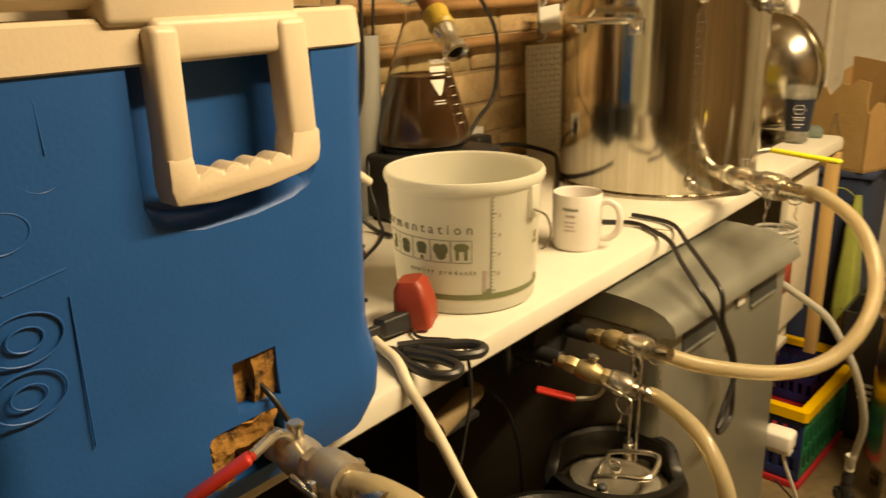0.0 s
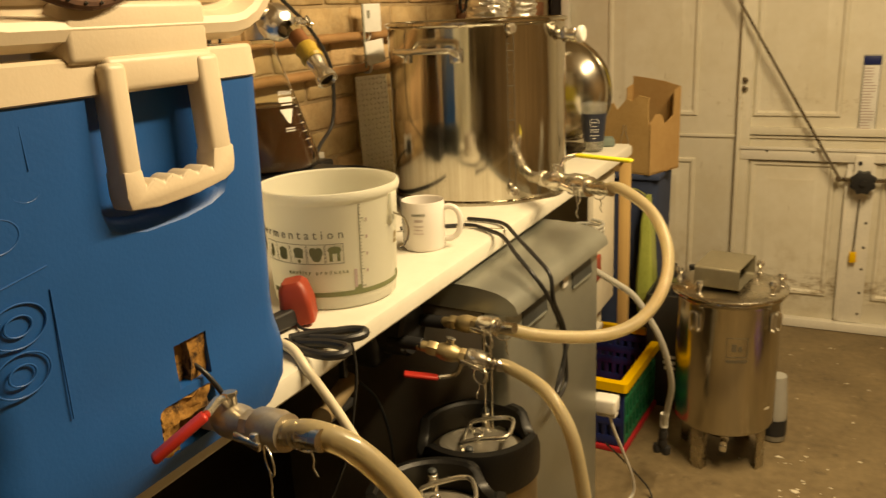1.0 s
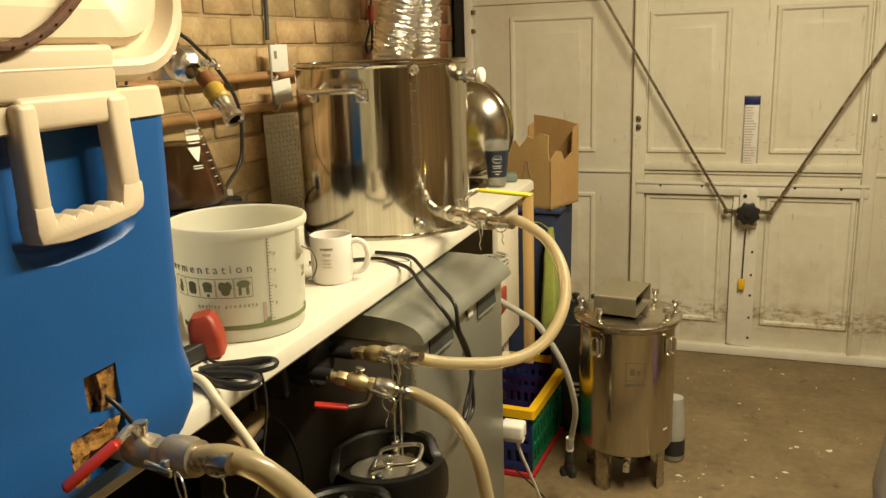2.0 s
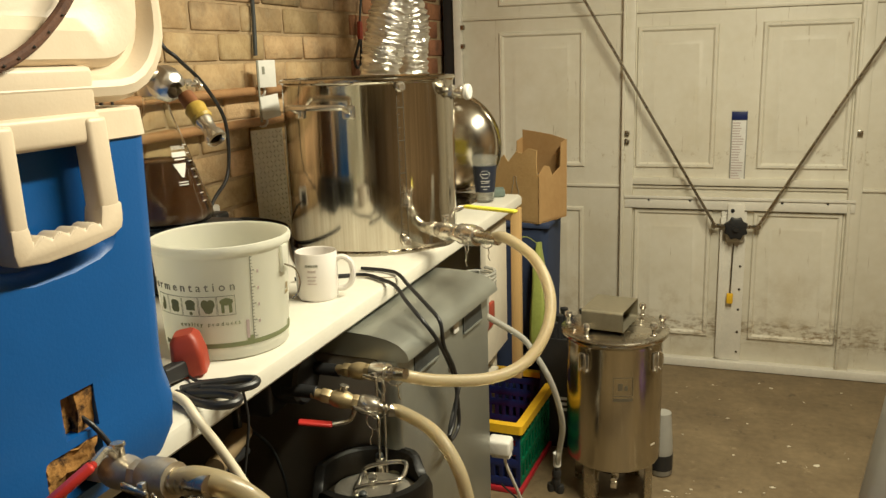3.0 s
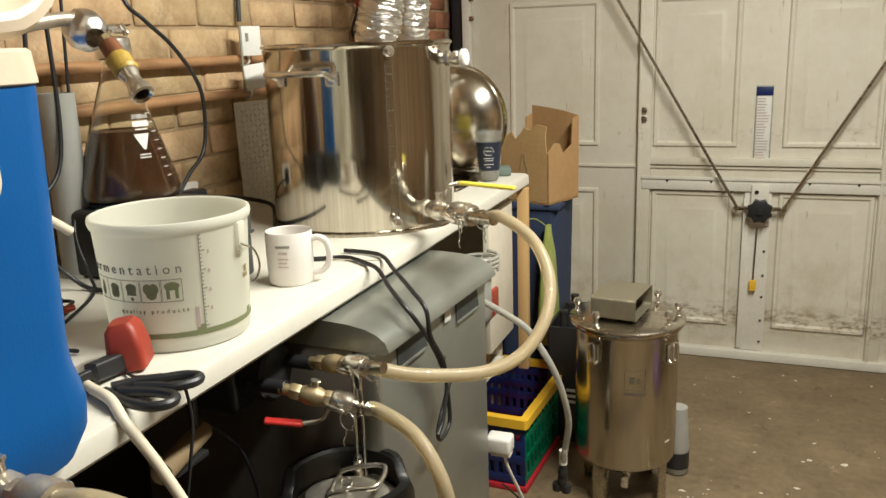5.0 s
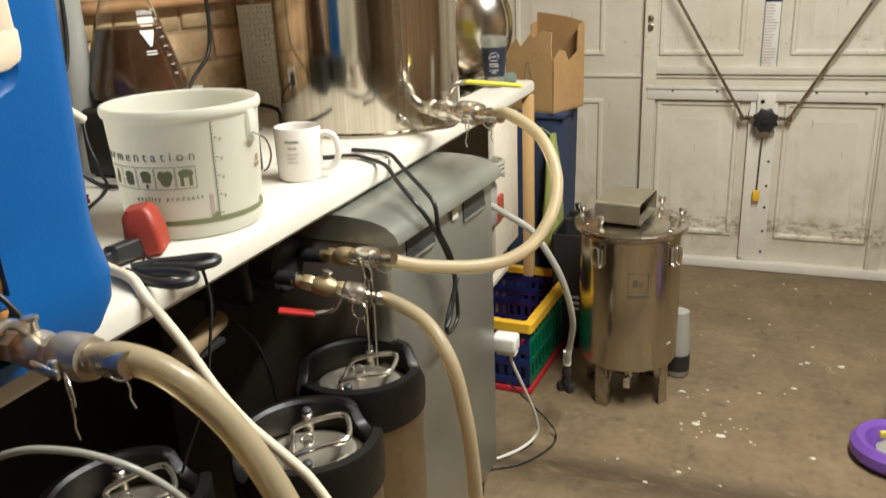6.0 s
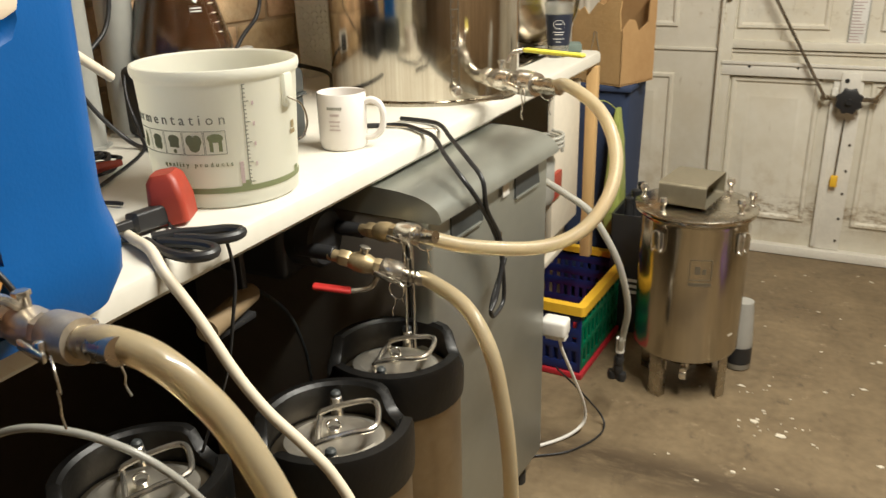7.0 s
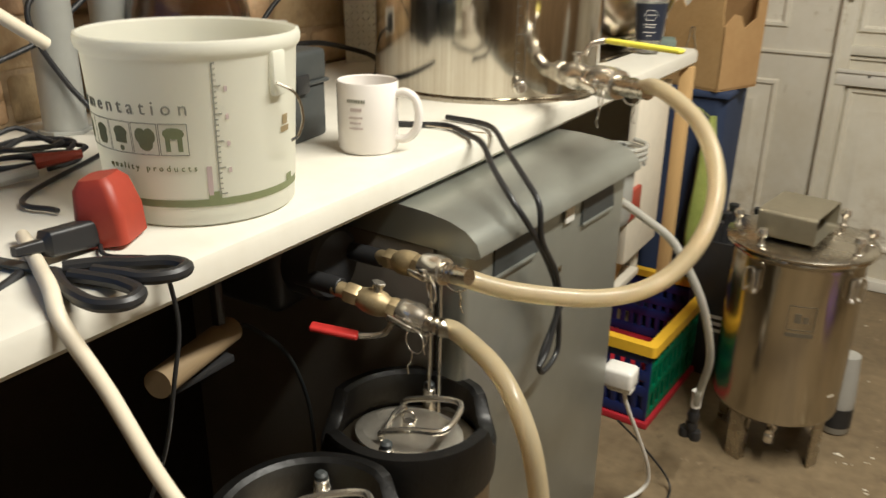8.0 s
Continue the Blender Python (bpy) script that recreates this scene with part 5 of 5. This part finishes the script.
bowl()
cup = thing("plastic_cup", (0.520, 2.622, 0.9045), "clear plastic cup with a dark printed sleeve", "cup")
part("cup_wall", lathe([(0, 0.003), (0.026, 0.0), (0.028, 0.003), (0.040, 0.138), (0.042, 0.141), (0.041, 0.143), (0.0385, 0.138), (0.0265, 0.004), (0, 0.004)], 36), "cup", cup)
part("sleeve", lathe([(0.0307, 0.030), (0.0309, 0.030), (0.0385, 0.114), (0.0383, 0.114)], 36), "label_dark", cup, "dark printed sleeve")
ca = math.degrees(math.atan2(-2.4, 0.75))
hexa = [(0.016 * math.cos(radians(a)), 0.013 * math.sin(radians(a))) for a in (0, 60, 120, 180, 240, 300)]
mark = at(wrap(at(tube([(x, y, 0) for x, y in hexa], 0.0007, 4, curved=False, closed=True), 0, 0), 0.0374, ca), 0, 0, 0.088)
part("emblem", mark, "print_white", cup)
for z, w, r in ((0.088, 0.018, 0.0366), (0.066, 0.030, 0.0345), (0.060, 0.024, 0.034), (0.048, 0.030, 0.033), (0.040, 0.012, 0.0322)):
    part("print_bar", at(wrap(at(plate(w, 0.0016), -w / 2, 0), r, ca), 0, 0, z), "print_white", cup)
sp = thing("sponge", (0.528, 2.735, 0.9), "worn grey green washing up sponge", "sponge", turn=(0, 0, 20))
part("pad", box(0.05, 0.065, 0.026, (0, 0, 0.0135), 0.007, 3), "sponge_green", sp)
yb = thing("cutting_board", (0.335, 2.335, 0.9), "thin lime yellow plastic board standing behind the kettle", "board", turn=(8, 0, 20))
part("sheet", box(0.20, 0.006, 0.17, (0.06, 0, 0.087), 0.004), "yellow_lever", yb)

# ---- cables over the appliance ----
wire("kettle_cable", [(0.40, 1.60, 0.907), (0.485, 1.655, 0.905), (0.53, 1.672, 0.9055), (0.585, 1.640, 0.906), (0.628, 1.605, 0.905), (0.67, 1.560, 0.888), (0.715, 1.530, 0.860), (0.735, 1.545, 0.822), (0.735, 1.612, 0.748), (0.735, 1.652, 0.685), (0.735, 1.668, 0.606), (0.735, 1.655, 0.58), (0.736, 1.61, 0.578), (0.738, 1.60, 0.61), (0.740, 1.66, 0.675)], 0.0042, "black", "black cable drooping over the silver appliance", group="black cables")
wire("kettle_cable", [(0.50, 1.72, 0.906), (0.56, 1.715, 0.906), (0.60, 1.690, 0.906), (0.64, 1.650, 0.893), (0.70, 1.59, 0.875), (0.738, 1.56, 0.852), (0.742, 1.568, 0.80), (0.742, 1.622, 0.735), (0.742, 1.64, 0.68), (0.743, 1.61, 0.62), (0.742, 1.585, 0.60)], 0.0042, "black", "second black cable drooping over the silver appliance", group="black cables")
kc = thing("cable_clip", (0.600, 1.665, 0.9), "small clear cable hook on the worktop edge", "hook")
part("hook", tube([(-0.10, -0.005, 0.004), (-0.02, 0.0, 0.004), (0.0025, 0.0, 0.003), (0.004, 0.0, -0.02), (0.004, -0.004, -0.026)], 0.0014, 6), "chrome", kc)

# scissors, red plug and leads by the bucket
sc = thing("scissors", (0.60, 1.03, 0.9), "black handled scissors lying on the worktop edge", "scissors")
def on_top(pts, z=0.008):
    return [(x - 0.60, y - 1.03, z) for x, y in pts]
part("handle_loop", tube(on_top([(0.545, 1.005), (0.575, 0.992), (0.606, 0.985), (0.630, 0.986), (0.644, 1.000), (0.637, 1.018), (0.612, 1.022), (0.588, 1.018), (0.560, 1.010)]), 0.0065, 10), "black", sc)
part("handle_loop", tube(on_top([(0.548, 1.012), (0.566, 1.035), (0.590, 1.052), (0.612, 1.070), (0.632, 1.072), (0.637, 1.055), (0.622, 1.036), (0.600, 1.030), (0.575, 1.022)], 0.011), 0.0065, 10), "black", sc)
part("blade", box(0.10, 0.014, 0.003, (-0.100, -0.028, 0.006), 0.001, turn=(0, 0, 12)), "charcoal", sc)
wire("thin_lead", [(0.50, 1.085, 0.906), (0.54, 1.06, 0.905), (0.58, 1.075, 0.906), (0.606, 1.070, 0.902), (0.613, 1.072, 0.85), (0.612, 1.062, 0.80), (0.60, 1.05, 0.72), (0.56, 1.04, 0.62), (0.50, 1.05, 0.5)], 0.0022, "black", "thin black lead dropping over the worktop edge")
rp = thing("red_plug", (0.508, 1.098, 0.9), "red mains plug with a black connector", "plug", turn=(0, -9, 28))
part("plug_body", loft([(0.003, 0.022, 0.027, 0.008), (0.03, 0.024, 0.028, 0.009), (0.058, 0.020, 0.024, 0.009), (0.066, 0.014, 0.018, 0.008)]), "red", rp)
part("connector", xf(loft([(0, 0.012, 0.013, 0.005), (0.045, 0.011, 0.012, 0.005), (0.05, 0.006, 0.006, 0.003), (0.075, 0.0045, 0.0045, 0.002)]), pose(-0.012, -0.022, 0.018, 82, 0, -28)), "black", rp)
part("cord", tube([(-0.045, -0.09, 0.010), (-0.05, -0.14, 0.006), (-0.03, -0.21, 0.006)], 0.0042, 8), "black", rp)
ld = thing("test_leads", (0.22, 1.20, 0.9), "tangle of black test leads with red clips", "leads")
random.seed(3)
coil = []
for i in range(34):
    a = i * 0.9
    coil.append((0.045 * math.cos(a) * random.uniform(0.6, 1.2), 0.06 * math.sin(a) * random.uniform(0.6, 1.2), 0.005 + 0.0012 * i * random.uniform(0.5, 1)))
part("lead_coil", tube(coil, 0.0032, 8, 4), "black", ld)
part("red_clip", tube([(0.04, -0.02, 0.02), (0.06, 0.03, 0.022)], lambda s: 0.010 - 0.005 * s, 10, curved=False), "red", ld)
part("grey_clip", tube([(0.05, -0.09, 0.012), (0.055, -0.03, 0.014)], 0.008, 8, curved=False), "grey_plastic", ld)
wire("cream_tube", [(0.40, 0.97, 1.18), (0.40, 1.03, 1.143), (0.40, 1.085, 1.103), (0.40, 1.127, 1.073)], 0.0065, "cable_white", "stiff cream tube leaning between cool box and bucket", "tube")
wire("mains_flex", [(0.44, 1.045, 0.907), (0.525, 1.005, 0.909), (0.575, 0.981, 0.911), (0.606, 0.967, 0.893), (0.641, 0.974, 0.839), (0.680, 0.979, 0.775), (0.713, 0.986, 0.730), (0.748, 0.996, 0.692), (0.782, 1.006, 0.650), (0.812, 1.010, 0.59), (0.825, 1.01, 0.5), (0.825, 1.0, 0.3), (0.83, 1.0, 0.012)], 0.0068, "cable_white", "thick cream mains flex dropping from the worktop")

# ---- under the bench ----
pump = thing("pump", (0.44, 1.40, 0.70), "black magnetic drive pump fixed under the worktop", "pump")
part("motor", add(box(0.20, 0.16, 0.15, (-0.06, 0.02, 0.084), 0.015, 3)), "black", pump)
part("pump_head", xf(cyl(0.05, 0.06, (0, 0, 0), "x", 28, 0.006), pose(0.03, 0.0, 0.075)), "black", pump)
part("outlet", xf(cyl(0.012, 0.075, (0, 0, 0), "x", 16), pose(0.065, 0.033, 0.083)), "black", pump)
part("inlet", xf(cyl(0.012, 0.07, (0, 0, 0), "x", 16), pose(0.06, -0.042, 0.068)), "black", pump)
br = thing("dowel_bracket", (0.485, 1.195, 0.69), "small dark bracket screwed under the worktop", "bracket")
part("arm", box(0.02, 0.10, 0.010, (0, 0, 0.009), 0.002), "black", br)
part("hanger", box(0.012, 0.012, 0.16, (-0.012, 0.05, 0.09), 0.002), "black", br)
dw_ = thing("wooden_dowel", (0.505, 1.128, 0.745), "short bare wooden dowel lying on a bracket", "dowel")
part("stick", tube(rel(dw_, [(0.510, 1.120, 0.730), (0.470, 1.265, 0.722)]), 0.0165, 18, curved=False), "wood", dw_)
wire("drop_lead", [(0.45, 1.30, 0.706), (0.45, 1.318, 0.697), (0.45, 1.378, 0.635), (0.45, 1.412, 0.562), (0.45, 1.427, 0.489), (0.45, 1.43, 0.35), (0.46, 1.40, 0.01)], 0.003, "charcoal", "thin dark lead hanging under the bench")
wire("probe_lead", [(0.622, 0.742, 1.004), (0.642, 0.745, 0.992), (0.656, 0.750, 0.972), (0.664, 0.754, 0.952)], 0.0028, "black", "thin black probe lead poking out of the cool box")
wire("gas_line", [(0.50, 0.76, 0.76), (0.567, 0.78, 0.792), (0.622, 0.80, 0.792), (0.672, 0.82, 0.773), (0.706, 0.84, 0.739), (0.722, 0.86, 0.697), (0.728, 0.88, 0.655), (0.735, 0.90, 0.55), (0.74, 0.92, 0.3), (0.745, 0.93, 0.012)], 0.0042, "hose_thin", "clear gas line running over the kegs", "hose")
stand = thing("rod_stand", (0.655, 1.43, 0), "thin steel dip rods standing behind the keg", "rods")
for dx, dy in ((0.0, 0.0), (0.008, 0.012)):
    part("rod", tube([(dx, dy, 0.003), (dx + 0.002, dy - 0.004, 0.79)], 0.0026, 8, curved=False), "chrome", stand)

# ---- round the shelf and crate ----
pl = thing("plug_adaptor", (0.725, 2.022, 0.345), "white plug adaptor on the appliance side with its lead", "plug")
part("adaptor", add(box(0.062, 0.048, 0.042, (0, 0, 0.022), 0.008, 3), box(0.05, 0.03, 0.012, (0.004, 0, -0.003), 0.004)), "white", pl)
part("lead", tube(rel(pl, [(0.735, 2.022, 0.345), (0.74, 2.035, 0.30), (0.755, 2.09, 0.20), (0.768, 2.15, 0.09), (0.765, 2.16, 0.03), (0.73, 2.11, 0.007), (0.66, 2.02, 0.007)]), 0.0042, 10), "white", pl)
wire("floor_cable", [(0.70, 2.12, 0.20), (0.74, 2.20, 0.10), (0.80, 2.22, 0.02), (0.81, 2.16, 0.006), (0.76, 2.06, 0.005), (0.68, 2.0, 0.005)], 0.0025, "black", "thin black cable curled on the floor")
th = thing("thin_hose", (0.665, 2.10, 0.70), "clear thin vinyl hose ending in black couplings", "hose")
part("tube", tube(rel(th, [(0.58, 2.06, 0.74), (0.64, 2.10, 0.705), (0.71, 2.14, 0.652), (0.758, 2.15, 0.618), (0.793, 2.15, 0.572), (0.827, 2.16, 0.506), (0.846, 2.18, 0.432), (0.852, 2.21, 0.350), (0.838, 2.24, 0.270), (0.826, 2.265, 0.205)]), 0.0085, 12), "hose_thin", th)
part("coupling", add(*[xf(lathe([(0, -0.012), (0.012, -0.011), (0.014, 0), (0.012, 0.011), (0, 0.012)], 14), pose(*(Vector(c) - Vector((0.665, 2.10, 0.70))))) for c in ((0.824, 2.268, 0.175), (0.822, 2.270, 0.150), (0.808, 2.272, 0.128), (0.832, 2.272, 0.125))],
                     tube(rel(th, [(0.826, 2.265, 0.215), (0.823, 2.27, 0.12)]), 0.009, 12, curved=False), tube(rel(th, [(0.823, 2.27, 0.13), (0.80, 2.275, 0.115)]), 0.007, 10, curved=False)), "black", th, "black plastic quick couplings")
part("stop_tap", tube(rel(th, [(0.826, 2.265, 0.24), (0.825, 2.267, 0.20)]), 0.0115, 12, curved=False), "white", th)
rb = thing("red_carton", (0.54, 2.48, 0.529), "small red carton on the shelf", "carton")
part("case", box(0.07, 0.08, 0.075, (0, 0, 0.038), 0.003), "red", rb)
gl = thing("glass_jug", (0.53, 2.42, 0.529), "dusty glass jug on the shelf with coiled tubing", "jug")
part("jug", lathe([(0, 0), (0.045, 0), (0.055, 0.02), (0.055, 0.12), (0.035, 0.16), (0.03, 0.19), (0.027, 0.19), (0.032, 0.16), (0.051, 0.12), (0.051, 0.02), (0, 0.006)], 10), "clear_block", gl)
tcoil = [(0.03 + 0.05 * math.cos(i * 0.7), 0.05 * math.sin(i * 0.7) - 0.02, 0.16 + 0.0014 * i) for i in range(30)]
part("tubing", tube(tcoil, 0.005, 8, 4), "hose_thin", gl, "coil of clear tubing")
bc = thing("bottle_crate", (0.735, 2.92, 0), "black plastic beer crate with pale printing", "crate")
part("shell", loft([(0.0, 0.075, 0.14, 0.01), (0.40, 0.078, 0.143, 0.01), (0.40, 0.07, 0.135, 0.008), (0.33, 0.068, 0.133, 0.008)]), "black", bc)
for z, w in ((0.185, 0.07), (0.165, 0.07), (0.145, 0.06)):
    part("print_bar", box(w, 0.001, 0.010, (0.02, -0.1435, z), 0), "print_white", bc)
for x, y in ((-0.035, -0.09), (0.035, -0.09), (-0.035, 0), (0.035, 0), (0.035, 0.09), (-0.035, 0.09)):
    part("bottle", at(lathe([(0, 0.02), (0.03, 0.02), (0.031, 0.2), (0.014, 0.28), (0.0125, 0.36), (0.0145, 0.362), (0.0145, 0.372), (0, 0.375)], 20), x, y, 0.32 - 0.25), "black", bc)
jr = thing("jar", (1.085, 2.685, 0), "pale plastic jar with a black base band", "jar")
part("jar_wall", lathe([(0, 0.003), (0.034, 0.003), (0.036, 0.006), (0.036, 0.10), (0.032, 0.16), (0.028, 0.215), (0.026, 0.215), (0, 0.21)], 28), "grey_plastic", jr)
part("band", lathe([(0.0368, 0.022), (0.0372, 0.022), (0.0372, 0.075), (0.0368, 0.075)], 28), "black", jr)

# upright cleaner at the edge of the clear floor
vc = thing("carpet_cleaner", (1.665, 2.36, 0), "grey upright cleaner with a purple ring foot", "cleaner", turn=(0, 0, 10))
part("foot", xf(lathe([(0.045, 0.003), (0.075, 0.0), (0.10, 0.006), (0.112, 0.02), (0.112, 0.045), (0.098, 0.062), (0.078, 0.055), (0.062, 0.03), (0.045, 0.012)], 40), pose(0, 0, 0.0, 0, 0, 0)), "purple", vc, "glossy purple ring foot")
part("hub", lathe([(0, 0.004), (0.046, 0.004), (0.05, 0.03), (0.03, 0.045), (0, 0.048)], 24), "grey_plastic", vc)
part("hub_cap", xf(cyl(0.02, 0.01, (0, 0, 0.046), "z", 18), pose(0, 0, 0)), "black", vc)
part("yellow_clip", box(0.035, 0.012, 0.02, (-0.02, 0.03, 0.055), 0.004), "yellow_lever", vc)
part("body", xf(loft([(0, 0.05, 0.045, 0.03), (0.06, 0.07, 0.06, 0.04), (0.5, 0.085, 0.07, 0.045), (0.75, 0.06, 0.05, 0.04), (0.8, 0.03, 0.03, 0.02)]), pose(0.05, 0.085, 0.045, -3, 12, 0)), "grey_plastic", vc, "pale grey body")

# ---- flakes of paint on the floor ----
random.seed(12)
flakes = bmesh.new()
spots = [(1.473, 2.869), (1.112, 2.571), (1.571, 2.87), (1.428, 2.681), (1.167, 2.391), (1.237, 2.345), (1.468, 2.303), (1.146, 2.14), (1.435, 2.051), (1.51, 2.098)]
spots += [(1.2 + random.gauss(0, 0.05), 2.37 + random.gauss(0, 0.04)) for _ in range(14)] + [(1.15 + random.gauss(0, 0.04), 2.55 + random.gauss(0, 0.03)) for _ in range(8)]
spots += [(random.uniform(0.95, 2.0), random.uniform(1.6, 3.6)) for _ in range(55)]
for i, (x, y) in enumerate(spots):
    s = random.uniform(0.007, 0.016) if i < 10 else random.uniform(0.0015, 0.006)
    a = random.uniform(0, 6.28)
    n_ = random.choice((3, 4, 5))
    low, top = [], []
    for k in range(n_):
        t = a + 6.283 * k / n_
        r = s * random.uniform(0.4, 1.0)
        low.append(flakes.verts.new((x + 1.5 * r * math.cos(t), y + r * math.sin(t), 0.0006)))
        top.append(flakes.verts.new((x + 1.4 * r * math.cos(t), y + 0.9 * r * math.sin(t), 0.0022 + random.uniform(0, 0.001))))
    flakes.faces.new(top)
    for k in range(n_):
        flakes.faces.new((low[k], low[(k + 1) % n_], top[(k + 1) % n_], top[k]))
tagged(part("paint_flakes", flakes, "chip"), "scattered flakes of pale paint on the floor", "debris", kind="stuff")

# ---- bricks of the bench wall ----
random.seed(5)
blocks = []
for k in range(4):
    bm = box(0.012, 0.215, 0.066, (0, 0, 0), 0)
    bmesh.ops.bevel(bm, geom=bm.edges[:], offset=0.004, segments=1, affect="EDGES")
    for v in bm.verts:
        v.co += Vector((0.0015, 0.0025, 0.002)) * random.uniform(-1, 1)
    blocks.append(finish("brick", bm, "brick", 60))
red_blocks = [me.copy() for me in blocks]
for me in red_blocks:
    me.materials[0] = M["brick_red"]
for row in range(10):
    z = 0.938 + row * 0.0765
    y = 0.98 + (0.1125 if row % 2 else 0)
    while y < 3.72:
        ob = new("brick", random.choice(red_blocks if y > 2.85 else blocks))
        ob.parent = wall_left
        ob.matrix_world = pose(-0.0055 + random.uniform(-0.0015, 0.002), y, z, 0, 0, random.uniform(-0.4, 0.4))
        y += 0.2255
far = bmesh.new()
for row in range(20):
    z = 0.938 + row * 0.0765
    for i in range(20):
        y = -1.15 + i * 0.2255 + (0.1125 if row % 2 else 0)
        if row >= 10 or y < 0.86:
            add(far, box(0.012, 0.214, 0.066, (-0.0035, y, z), 0))
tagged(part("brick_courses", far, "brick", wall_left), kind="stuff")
